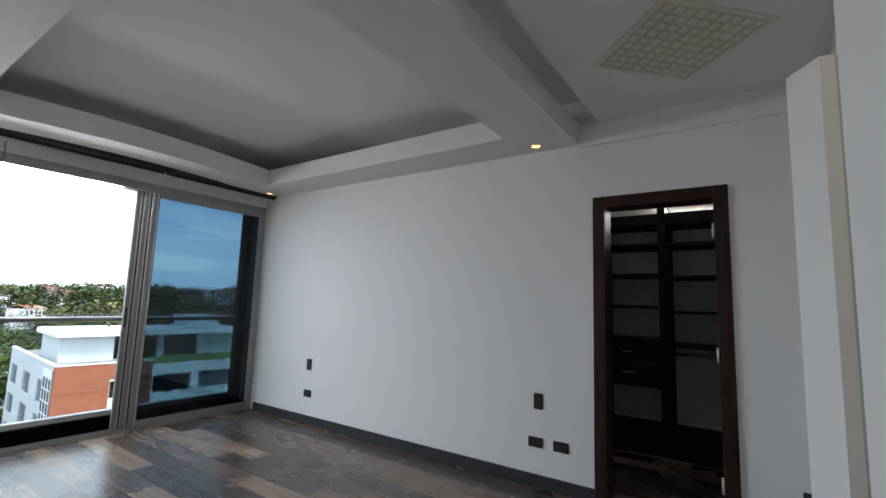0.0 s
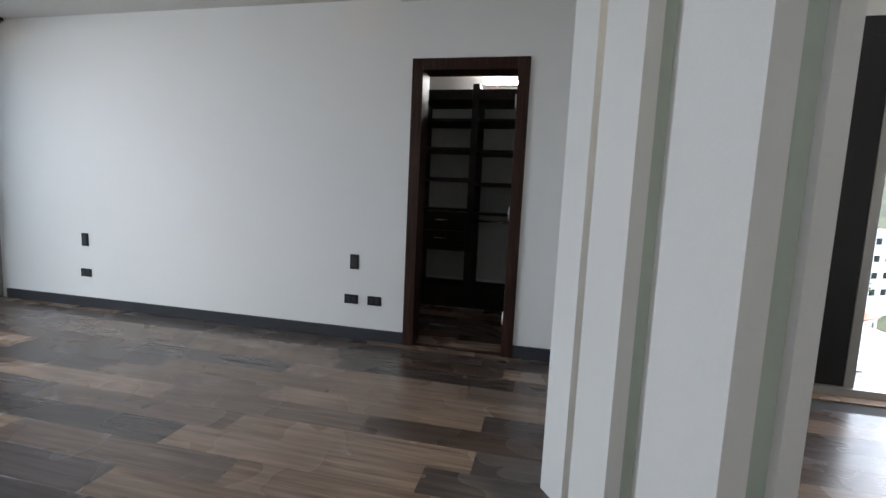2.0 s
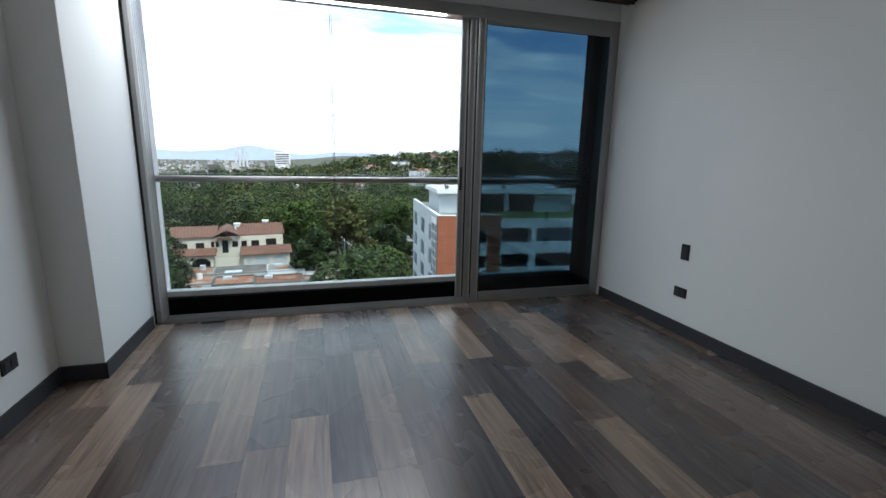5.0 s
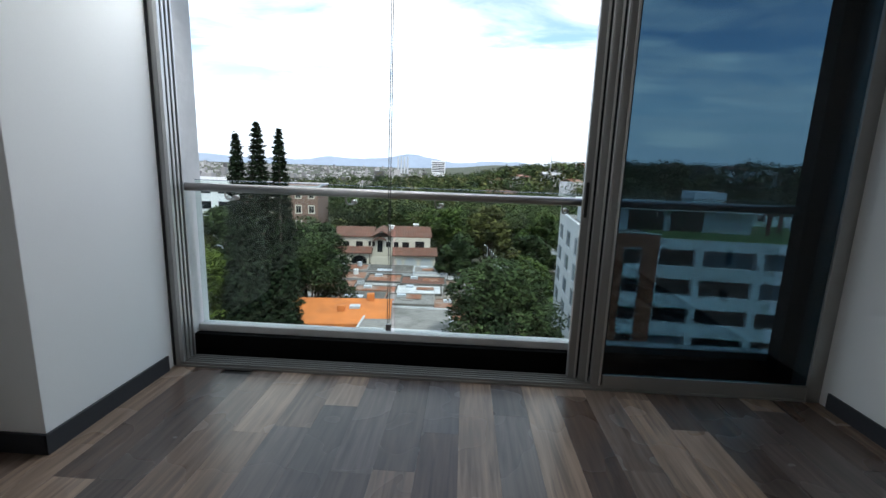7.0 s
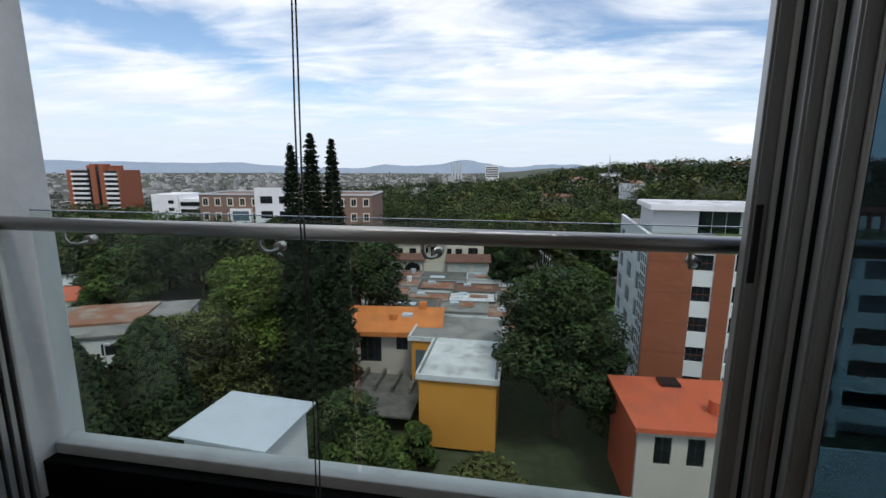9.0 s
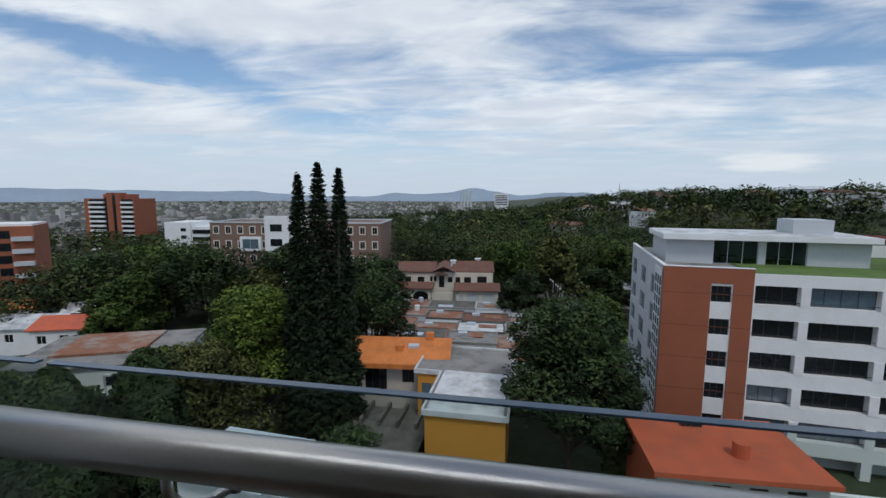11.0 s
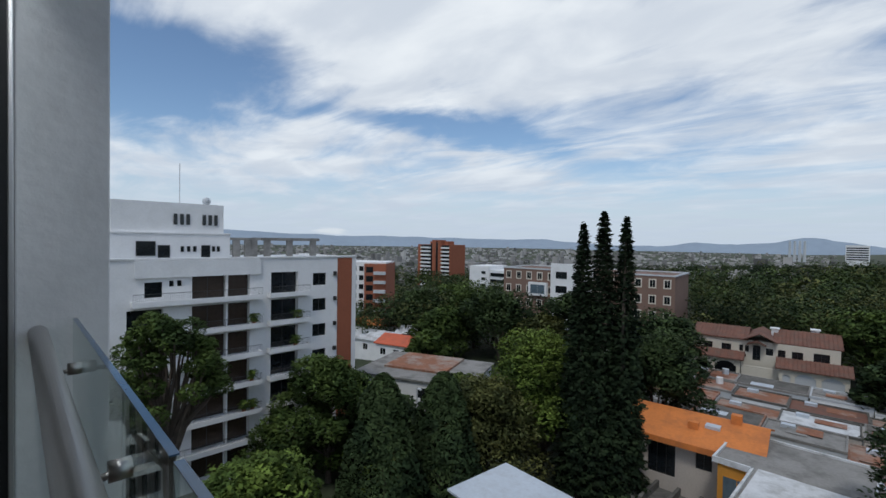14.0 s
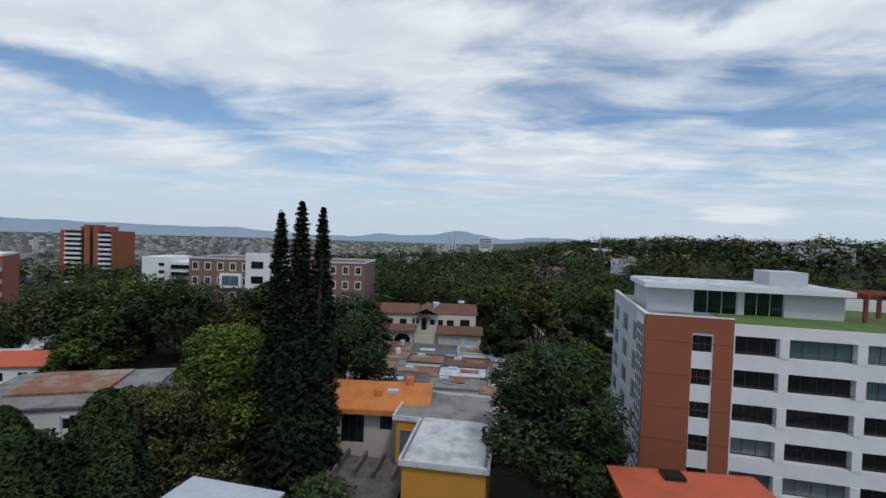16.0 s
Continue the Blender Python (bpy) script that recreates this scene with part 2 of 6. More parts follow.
M_PLATE = mat("graphite_plastic", (0.018, 0.019, 0.022), 0.4, var=0.05, bump=0.0, spec=0.3)
M_TINT = glass_mat("blue_tinted_glass", (0.22, 0.31, 0.36))
M_CLEAR = glass_mat("clear_glass", (0.90, 0.95, 0.93))
M_SMOKE = glass_mat("smoked_glass", (0.34, 0.38, 0.40))
M_FROST = mat("greenish_frosted_glass", (0.50, 0.58, 0.51), 0.18, var=0.06, fine=20, coarse=1.5, bump=0.0)
M_GEDGE = mat("glass_edge", (0.05, 0.10, 0.17), 0.15, var=0.1, bump=0.0)
M_CURB = mat("white_curb", (0.72, 0.71, 0.69), 0.7, var=0.06, fine=40, bump=0.1, stain=(0.35, 0.34, 0.32), stain_scale=5, stain_amt=0.4)
M_BLACK = mat("matte_black", (0.004, 0.004, 0.004), 0.9, var=0.2, bump=0.1, spec=0.1)
M_BLIND = mat("charcoal_blind_fabric", (0.035, 0.034, 0.034), 0.8, var=0.1, fine=400, bump=0.05)
M_BEAD = mat("grey_bead_chain", (0.05, 0.05, 0.05), 0.4, var=0.05, bump=0)
M_SPOT = emit_mat("spot_glow", (1.0, 0.60, 0.24), 0.45)
M_TUBE = emit_mat("tube_glow", (1.0, 0.97, 0.92), 34.0)
M_GRILLE = mat("ivory_grille", (0.72, 0.69, 0.60), 0.6, var=0.04, bump=0.02)
M_TILE = mat("grey_terrace_tile", (0.33, 0.34, 0.35), 0.35, var=0.12, fine=30, coarse=3, bump=0.05)
M_CONC0 = mat("grout", (0.2, 0.2, 0.2), 0.9)
M_OUTW = mat("outside_white_plaster", (0.76, 0.75, 0.73), 0.8, var=0.05, fine=25, coarse=1.0, bump=0.15, stain=(0.5, 0.5, 0.48), stain_scale=3, stain_amt=0.25)
PLANKS = [(0.60, 0.52, 0.47), (0.33, 0.31, 0.32), (1.05, 0.90, 0.77), (0.46, 0.44, 0.46), (0.33, 0.30, 0.30), (0.80, 0.67, 0.56),
          (0.38, 0.37, 0.40), (1.12, 0.96, 0.81), (0.36, 0.29, 0.26), (0.70, 0.60, 0.53), (0.31, 0.30, 0.32)]
M_PLANK = wood_mat("vinyl_plank", (0.145, 0.121, 0.108), (0.345, 0.291, 0.254), 0.25, "Y", 1.0, 1.0, PLANKS, spec=0.6)


# ---- mesh helpers ----
def box_into(bm, x0, y0, z0, x1, y1, z1, bevel=0.0):
    v = [bm.verts.new(c) for c in ((x0, y0, z0), (x1, y0, z0), (x1, y1, z0), (x0, y1, z0), (x0, y0, z1), (x1, y0, z1), (x1, y1, z1), (x0, y1, z1))]
    f = [bm.faces.new([v[i] for i in q]) for q in ((3, 2, 1, 0), (4, 5, 6, 7), (0, 1, 5, 4), (1, 2, 6, 5), (2, 3, 7, 6), (3, 0, 4, 7))]
    if bevel:
        bmesh.ops.bevel(bm, geom=list({e for q in f for e in q.edges}), offset=bevel, segments=2, affect="EDGES", profile=0.6)
    return bm


def slab(x0, y0, z0, x1, y1, z1, bevel=0.0):
    return box_into(bmesh.new(), min(x0, x1), min(y0, y1), min(z0, z1), max(x0, x1), max(y0, y1), max(z0, z1), bevel)


def rod(a, b, r, seg=16, r2=None, bm=None):
    bm = bm or bmesh.new()
    a, b = Vector(a), Vector(b)
    d = b - a
    q = d.to_track_quat("Z", "Y").to_matrix().to_4x4()
    bmesh.ops.create_cone(bm, cap_ends=True, segments=seg, radius1=r, radius2=r if r2 is None else r2, depth=d.length,
                          matrix=Matrix.Translation((a + b) / 2) @ q)
    return bm


def tube(points, r, seg=10):
    """A round tube swept along points."""
    bm = bmesh.new()
    rings = []
    pts = [Vector(p) for p in points]
    for i, p in enumerate(pts):
        d = (pts[min(i + 1, len(pts) - 1)] - pts[max(i - 1, 0)]).normalized()
        q = d.to_track_quat("Z", "Y")
        rings.append([bm.verts.new(p + q @ Vector((r * math.cos(a), r * math.sin(a), 0))) for a in (2 * math.pi * k / seg for k in range(seg))])
    for s, t in zip(rings, rings[1:]):
        for k in range(seg):
            bm.faces.new((s[k], s[(k + 1) % seg], t[(k + 1) % seg], t[k]))
    bm.faces.new(rings[0][::-1])
    bm.faces.new(rings[-1])
    return bm


def prism(poly, z0, z1):
    """An upright prism on a plan polygon (counter-clockwise)."""
    bm = bmesh.new()
    lo = [bm.verts.new((x, y, z0)) for x, y in poly]
    hi = [bm.verts.new((x, y, z1)) for x, y in poly]
    bm.faces.new(lo[::-1])
    bm.faces.new(hi)
    for i in range(len(poly)):
        j = (i + 1) % len(poly)
        bm.faces.new((lo[i], lo[j], hi[j], hi[i]))
    bmesh.ops.recalc_face_normals(bm, faces=bm.faces)
    return bm


def mesh_from(name, bm, material, smooth=False):
    me = bpy.data.meshes.new(name)
    bm.to_mesh(me)
    bm.free()
    for mm in (material if isinstance(material, (list, tuple)) else [material]):
        me.materials.append(mm)
    if smooth:
        me.polygons.foreach_set("use_smooth", [True] * len(me.polygons))
    return me


def part(name, bm, material, parent, label="", smooth=False):
    ob = new(name, mesh_from(name, bm, material, smooth))
    ob.parent = parent
    return tagged(ob, label)


def thing(name, bm, material, label, category, group="", kind="", smooth=False):
    return tagged(new(name, mesh_from(name, bm, material, smooth)), label, category, group, kind)


def hub(name, at, label, category, group="", kind=""):
    """An empty at a thing's base; parts are made in its own coordinates."""
    ob = new(name)
    ob.empty_display_size = 0.1
    ob.matrix_basis = Matrix.Translation(at) if not isinstance(at, Matrix) else at
    return tagged(ob, label, category, group, kind)


def struct(name, bm, material, label, category="", smooth=False):
    return thing(name, bm, material, label, category or name.split("_")[0], kind="structure", smooth=smooth)


def union(*bms):
    out = bmesh.new()
    for b in bms:
        me = bpy.data.meshes.new("tmp")
        b.to_mesh(me)
        b.free()
        out.from_mesh(me)
        bpy.data.meshes.remove(me)
    return out


# ---- the bedroom ----
XR, YW, XL, YB = 3.54, 5.235, -0.56, -3.6      # right wall, window plane, left wall, back wall
YP = -0.31                                     # partition towards the next room
ZS, ZL, ZC = 2.64, 2.82, 3.0                   # soffit, tray lip, tray ceiling
D0, D1, DH = 0.19, 1.06, 2.2                   # dressing-room door frame: sides and top

sub = struct("floor", union(slab(-0.9, YB - 0.2, -0.3, XR + 0.18, YW + 0.128, -0.012), slab(XR + 0.18, YP - 0.42, -0.3, 8.5, YW - 0.02, -0.012)), mat("subfloor", (0.03, 0.028, 0.026), 0.8), "dark wood-look plank floor of the empty bedroom")
# right wall with the door opening
struct("wall_right", union(slab(XR, D1 - 0.07, 0, XR + 0.15, YW + 0.1, 3.1), slab(XR, YP - 0.1, 0, XR + 0.15, D0 + 0.07, 3.1),
                           slab(XR, D0 + 0.07, DH - 0.07, XR + 0.15, D1 - 0.07, 3.1)), M_WALL, "plain white painted wall with a doorway", "wall")
struct("wall_left", slab(XL - 0.15, YB, 0, XL, YW + 0.4, 3.1), M_WALL, "plain white painted wall", "wall")
struct("wall_pilaster", slab(XL, 4.38, 0, -0.335, YW + 0.02, 3.1, 0.004), M_WALL, "white painted pilaster beside the window", "wall")
struct("wall_back", slab(XL - 0.15, YB - 0.15, 0, XR + 0.14, YB, 3.1), M_WALL, "plain white wall behind the entrance", "wall")
# soffit with a tray, curved towards the window
def strip(inner, outer, z0, z1):
    """A ceiling band between two plan curves of equal length."""
    bm = bmesh.new()
    rows = [[bm.verts.new((p[0], p[1], z)) for p, z in ((i, z0), (o, z0), (o, z1), (i, z1))] for i, o in zip(inner, outer)]
    for a, b in zip(rows, rows[1:]):
        for k in range(4):
            bm.faces.new((a[k], a[(k + 1) % 4], b[(k + 1) % 4], b[k]))
    bm.faces.new(rows[0])
    bm.faces.new(rows[-1][::-1])
    bmesh.ops.recalc_face_normals(bm, faces=bm.faces)
    return bm


TX0, TX1, TY0, TY1 = 0.72, 3.13, 1.62, 4.62
xs = [TX0 + (TX1 - TX0) * i / 32 for i in range(33)]
inner_y = [TY1 - 0.13 * math.sin(math.pi * (x - TX0) / (TX1 - TX0)) ** 1.0 for x in xs]
xo = [XL + (XR - XL) * i / 40 for i in range(41)]
outer_y = [5.19 - 0.30 * math.sin(math.pi * min(1, max(0, (XR - x) / 3.3))) ** 0.9 for x in xo]
in_on_xo = [TY1 - (0.13 * math.sin(math.pi * (x - TX0) / (TX1 - TX0)) if TX0 < x < TX1 else 0) for x in xo]
struct("ceiling_soffit", union(
    strip([(x, y) for x, y in zip(xo, in_on_xo)], [(x, y) for x, y in zip(xo, outer_y)], ZS, ZL),
    slab(TX1, TY0, ZS, XR, TY1, ZL), slab(XL, TY0, ZS, TX0, TY1, ZL), slab(XL, 1.17, ZS, XR, TY0, ZL)), M_CEIL,
    "white plasterboard soffit with a recessed tray and curved window side", "ceiling")
struct("ceiling", slab(XL - 0.1, YB - 0.1, ZC, 8.5, 5.32, ZC + 0.2), M_CEIL, "white raised ceiling above the tray", "ceiling")
struct("ceiling_entry", slab(XL, YB, 2.80, XR, 1.02, 2.84), M_CEIL, "white ceiling over the entrance side", "ceiling")
struct("wall_fascia", slab(XR - 0.03, YP, 2.615, XR + 0.001, 1.17, 2.80), M_WALL, "white fascia strip under the ceiling", "wall")


def spot(x, y):
    h = hub("recessed_spotlight", (x, y, ZS), "small round recessed spotlight glowing warm in the soffit", "spotlight", "soffit spotlights")
    ring = bmesh.new()
    n = 28
    prof = [(0.036, -0.001), (0.046, -0.004), (0.05, 0.0), (0.036, 0.012)]
    rings = [[ring.verts.new((r * math.cos(6.2832 * k / n), r * math.sin(6.2832 * k / n), z)) for k in range(n)] for r, z in prof]
    for i in range(4):
        for k in range(n):
            ring.faces.new((rings[i][k], rings[i][(k + 1) % n], rings[(i + 1) % 4][(k + 1) % n], rings[(i + 1) % 4][k]))
    part("ring", ring, M_ALU, h, smooth=True)
    part("lamp", rod((0, 0, -0.002), (0, 0, 0.008), 0.036, 24), M_SPOT, h, "warm glowing lamp face")
    return h


s1 = spot(3.40, 1.47)
copy_thing(s1, Matrix.Translation((3.38, 4.95, ZS)))

# ceiling diffuser, turned against the walls
gr = hub("ceiling_grille", pose(2.70, 0.37, 2.80, 0, 0, 45), "square ivory egg-crate grille in the ceiling", "grille")
gf = union(slab(-0.32, -0.32, -0.006, 0.32, -0.29, 0), slab(-0.32, 0.29, -0.006, 0.32, 0.32, 0), slab(-0.32, -0.29, -0.006, -0.29, 0.29, 0), slab(0.29, -0.29, -0.006, 0.32, 0.29, 0))
part("frame", gf, M_GRILLE, gr)
part("backing", slab(-0.29, -0.29, -0.001, 0.29, 0.29, 0), mat("grille_back", (0.60, 0.57, 0.49), 0.7), gr)
cell = slab(-0.0225, -0.0225, -0.007, 0.0225, 0.0225, -0.001, 0.006)
cell_me = mesh_from("cell", cell, M_GRILLE)
for i in range(9):
    for j in range(9):
        c = new("cell", cell_me)
        c.parent = gr
        c.location = ((i - 4) * 0.0640, (j - 4) * 0.0640, 0)

# baseboards
def baseboard(pts_from, pts_to, name="baseboard"):
    (x0, y0), (x1, y1) = pts_from, pts_to
    b = slab(x0, y0, 0, x1, y1, 0.095, 0.003)
    return struct(name, b, M_BASE, "dark grey baseboard along the wall", "baseboard")


baseboard((XR - 0.014, D1), (XR, YW - 0.06))
baseboard((XR - 0.014, YP), (XR, D0))
baseboard((XL, 4.366), (-0.322, 4.38))
baseboard((-0.335, 4.366), (-0.321, YW - 0.06))
baseboard((XL, YB), (XL + 0.014, 4.366))
baseboard((2.06, YP), (XR - 0.014, YP + 0.014))


def plate(name, at, w, h, label, kind_of, facing):
    """A wall plate with rocker or sockets; facing: turn about z, its back on the wall."""
    hb = hub(name, pose(*at, 0, 0, facing), label, kind_of, "wall plates")
    part("plate", slab(-0.009, -w / 2, -h / 2, 0, w / 2, h / 2, 0.003), M_PLATE, hb)
    if kind_of == "switch":
        part("rocker", slab(-0.013, -w * 0.3, -h * 0.33, -0.009, w * 0.3, h * 0.33, 0.002), M_BASE, hb, "grey rocker")
    else:
        for s in (-1, 1):
            part("socket", slab(-0.012, s * w * 0.22 - 0.017, -h * 0.3, -0.009, s * w * 0.22 + 0.017, h * 0.3, 0.002), M_BASE, hb, "grey socket insert")
    return hb


plate("wall_switch", (XR, 4.19, 0.64), 0.075, 0.12, "dark grey wall switch on the white wall", "switch", 0)
plate("wall_switch", (XR, 1.49, 0.635), 0.075, 0.12, "dark grey wall switch on the white wall", "switch", 0)
for yy in (4.19, 1.51, 1.31, -0.165):
    plate("power_outlet", (XR, yy, 0.328), 0.118, 0.075, "dark grey power outlet low on the white wall", "outlet", 0)
plate("power_outlet", (XL, 3.98, 0.30), 0.118, 0.075, "dark grey power outlet low on the white wall", "outlet", 180)

# door frame (architrave) and open leaf
door = hub("door_1", (XR, (D0 + D1) / 2, 0), "dark walnut door frame with the leaf opened into the dressing room", "door", kind="structure")
hw = (D1 - D0) / 2
for s in (-1, 1):
    part("jamb", slab(-0.022, s * hw, 0, 0.17, s * (hw - 0.085), DH, 0.004), M_DOORW, door)
part("head", slab(-0.022, -hw + 0.085, DH - 0.085, 0.17, hw - 0.085, DH, 0.004), M_DOORW, door)
part("threshold", slab(0.0, -hw + 0.085, 0, 0.05, hw - 0.085, 0.006), M_DOORW, door, "thin brown threshold strip")
leaf = part("leaf", slab(0.17, -hw + 0.087, 0.008, 0.17 + 0.70, -hw + 0.047, DH - 0.09, 0.003), M_DOORW, door, "dark walnut leaf, wide open")
for zz in (0.25, 1.08, 1.93):
    part("hinge", union(rod((0.172, -hw + 0.100, zz - 0.05), (0.172, -hw + 0.100, zz + 0.05), 0.010), slab(0.115, -hw + 0.0852, zz - 0.05, 0.17, -hw + 0.0905, zz + 0.05)), M_HINGE, leaf, "bright steel hinge", True)

# ---- dressing room behind the door ----
CX = 5.45
struct("wall_closet_back", slab(CX, -0.6, 0, CX + 0.15, 3.0, 3.1), M_WALL, "pale wall behind the closet shelves", "wall")
struct("wall_closet_side", slab(XR + 0.15, 2.4, 0, CX, 2.55, 3.1), M_WALL, "pale dressing-room wall", "wall")
struct("wall_closet_near", slab(XR + 0.15, YP - 0.1, 0, CX, YP, 3.1), M_WALL, "pale dressing-room wall", "wall")
struct("ceiling_closet", slab(XR + 0.15, YP, 2.62, CX, 2.4, 2.7), M_CEIL, "white dressing-room ceiling", "ceiling")
cb = M_DARKW


def closet_bay(y0, y1, shelves, drawers, name_label):
    h = hub("closet_unit", (CX, y0, 0), name_label, "closet", "dressing-room closet bays")
    w = y1 - y0
    dp = 0.5
    part("side_panel", slab(-dp, 0, 0, 0, 0.035, 2.38), cb, h)
    part("side_panel", slab(-dp, w - 0.035, 0, 0, w, 2.38), cb, h)
    part("back_panel", slab(-0.012, 0.035, 0.25, -0.002, w - 0.035, 2.36), mat("pale_panel", (0.62, 0.62, 0.60), 0.6), h, "pale back panel")
    part("plinth", slab(-dp, 0.035, 0, -0.02, w - 0.035, 0.22), cb, h)
    part("cornice", slab(-dp - 0.01, 0.035, 2.22, -0.002, w - 0.035, 2.32), cb, h)
    for z in shelves:
        part("shelf", slab(-dp + 0.01, 0.035, z, -0.012, w - 0.035, z + 0.028), cb, h)
    for z in drawers:
        dr = part("drawer", slab(-dp - 0.005, 0.04, z, -0.1, w - 0.04, z + 0.19, 0.003), cb, h)
        part("handle", tube([(-dp - 0.005, w / 2 - 0.07, z + 0.11), (-dp - 0.03, w / 2 - 0.065, z + 0.11), (-dp - 0.03, w / 2 + 0.065, z + 0.11), (-dp - 0.005, w / 2 + 0.07, z + 0.11)], 0.007), M_CHROME, dr, "chrome bar handle", True)
    if not drawers:
        part("hanging_rod", rod((-dp / 2 - 0.1, 0.035, 0.95), (-dp / 2 - 0.1, w - 0.035, 0.95), 0.012), M_CHROME, h, "chrome hanging rod", True)
    return h


closet_bay(0.80, 1.42, (2.0, 1.70, 1.38, 1.05, 0.62), (0.84, 0.645), "dark espresso closet bay with shelves and two drawers")
closet_bay(0.17, 0.80, (2.0, 1.68, 1.34, 1.02), (), "dark espresso closet bay with shelves and a hanging rod")
closet_bay(-0.42, 0.16, (2.0, 1.68, 1.34, 1.02), (), "dark espresso closet bay with shelves and a hanging rod")
closet_bay(1.43, 2.1, (2.0, 1.05), (), "dark espresso closet bay with a hanging rod")
cl = hub("linear_light", (CX, 0.53, 2.50), "slim linear light glowing on the wall above the closet", "wall light")
part("housing", slab(-0.05, -0.24, -0.02, 0, 0.24, 0.02, 0.004), M_WALL, cl)
part("diffuser", slab(-0.058, -0.23, -0.014, -0.05, 0.23, 0.014), M_TUBE, cl, "glowing diffuser strip")

# ---- slanted posts and glass towards the next room ----
struct("wall_return", slab(2.05, YP - 0.14, 0, XR, YP, 3.1), M_WALL, "short white return wall", "wall")
POSTS = [(1.985, -0.034, 2.17), (1.455, -0.094, 2.80), (0.965, -0.155, 2.80), (0.42, -0.225, 2.80)]
PA = radians(213)                      # the posts' bright faces are turned against the walls
fx, fy = math.cos(PA), math.sin(PA)
px, py = 0.12, -0.993                  # and their sides run back almost square to the room


def fin_box(x, y, a, b, inset, z0, z1):
    """A prism across a fin, from depth a to depth b behind its front corner."""
    w = 0.14 - inset
    c = [(x + fx * u + px * v, y + fy * u + py * v) for u, v in ((inset, a), (inset, b), (w, b), (w, a))]
    return prism(c, z0, z1)


for i, (x, y, top) in enumerate(POSTS[:3]):
    fin = struct("wall_post_%d" % (i + 1), fin_box(x, y, 0, 0.038, 0, 0, top), M_WALL, "white slanted post of the open partition", "post")
    part("rear_post", fin_box(x, y, 0.075, 0.105, 0.0, 0, top), M_WALL, fin)
    part("sill", fin_box(x, y, 0.038, 0.075, 0.02, 0, 0.13), M_WALL, fin, "white painted sill")
    part("glass_strip", fin_box(x, y, 0.0385, 0.0745, 0.012, 0.13, top), M_FROST, fin, "greenish upright glass strip")
    for zz in (0.22, 2.0):
        cx, cy = x + fx * 0.07 + px * 0.056, y + fy * 0.07 + py * 0.056
        part("standoff", rod((cx - fx * 0.035, cy - fy * 0.035, zz), (cx + fx * 0.035, cy + fy * 0.035, zz), 0.014), M_CHROME, fin, "round steel standoff", True)

# ---- next room: sliding door to a terrace ----
YN = -3.4
struct("wall_next_right", union(slab(XR + 0.06, YP - 0.14, 0, XR + 0.14, YP - 0.3, 3.1), slab(XR + 0.06, YP - 0.3, 2.42, XR + 0.14, YB, 3.1)), M_WALL, "white wall over the terrace door", "wall")
nd = hub("window_2", (XR + 0.06, -2.0, 0), "dark-framed sliding terrace door, partly open", "window", kind="structure")
part("head", slab(0, -1.5, 2.30, 0.08, 1.39, 2.42), M_ALUD, nd)
for y0, y1 in ((1.30, 1.39), (0.72, 0.80), (0.0, 0.24), (-1.5, -1.4)):
    part("stile", slab(0, y0, 0.05, 0.07, y1, 2.30, 0.004), M_ALUD, nd)
part("edge_strip", slab(-0.005, -0.06, 0.05, 0.07, -0.001, 2.30, 0.003), M_ALU, nd, "aluminium edge strip")
for y0, y1 in ((0.24, 0.72), (0.80, 1.30)):
    part("rail", slab(0, y0, 0.05, 0.06, y1, 0.13), M_ALUD, nd)
    part("pane", slab(0.025, y0, 0.13, 0.035, y1, 2.30), M_SMOKE, nd, "dark tinted pane").visible_shadow = False
part("track", slab(-0.05, -1.5, 0, 0.12, 1.39, 0.05), M_ALU, nd, "aluminium floor track")
terr = struct("floor_terrace", slab(XR + 0.19, YB, -0.25, 7.0, YP - 0.45, -0.03), M_CONC0, "grey tiled terrace", "terrace")
tile_me = mesh_from("tile", slab(0.003, 0.003, -0.03, 0.597, 0.597, -0.012, 0.002), M_TILE)
for i in range(5):
    for j in range(5):
        o = new("tile", tile_me)
        o.parent = terr
        o.location = (XR + 0.21 + i * 0.6, YB + 0.02 + j * 0.6, 0)
tr_rail = hub("terrace_railing", (6.85, -2.0, -0.02), "steel and glass terrace railing", "railing")
part("handrail", rod((0, -1.6, 1.12), (0, 1.5, 1.12), 0.025), M_STEEL, tr_rail, "", True)
part("pane", slab(-0.006, -1.6, 0.1, 0.006, 1.5, 1.08), M_CLEAR, tr_rail)
part("kerb", slab(-0.1, -1.6, 0, 0.1, 1.5, 0.1), M_CURB, tr_rail)
struct("ceiling_terrace", slab(XR + 0.14, YB, 2.45, 6.2, YP - 0.45, 2.6), M_CEIL, "shaded ceiling over the terrace", "ceiling")

# ---- window wall ----
FD = 0.13     # frame depth
win = hub("window_1", (0, YW, 0), "large aluminium sliding window, its leaves stacked open beside a tinted pane", "window", kind="structure")
WL0, WR1, WT = -0.33, XR, 2.51
part("head_frame", slab(WL0, 0, WT - 0.09, WR1, FD, WT, 0.003), M_ALU, win)
lf = part("left_frame", slab(WL0, 0, 0, WL0 + 0.038, FD, WT - 0.09, 0.003), M_ALU, win)
part("gasket", slab(WL0 - 0.004, -0.006, 0.01, WL0 + 0.010, -0.0005, WT - 0.09), M_RUBBER, lf, "black sealing strip")
for y0, y1 in ((0.0, 0.024), (0.040, 0.060), (0.078, 0.096), (0.116, 0.1295)):
    part("channel_lip", slab(WL0 + 0.0385, y0, 0.03, WL0 + 0.060, y1, WT - 0.09, 0.003), M_ALUB, lf, "bright channel lip")
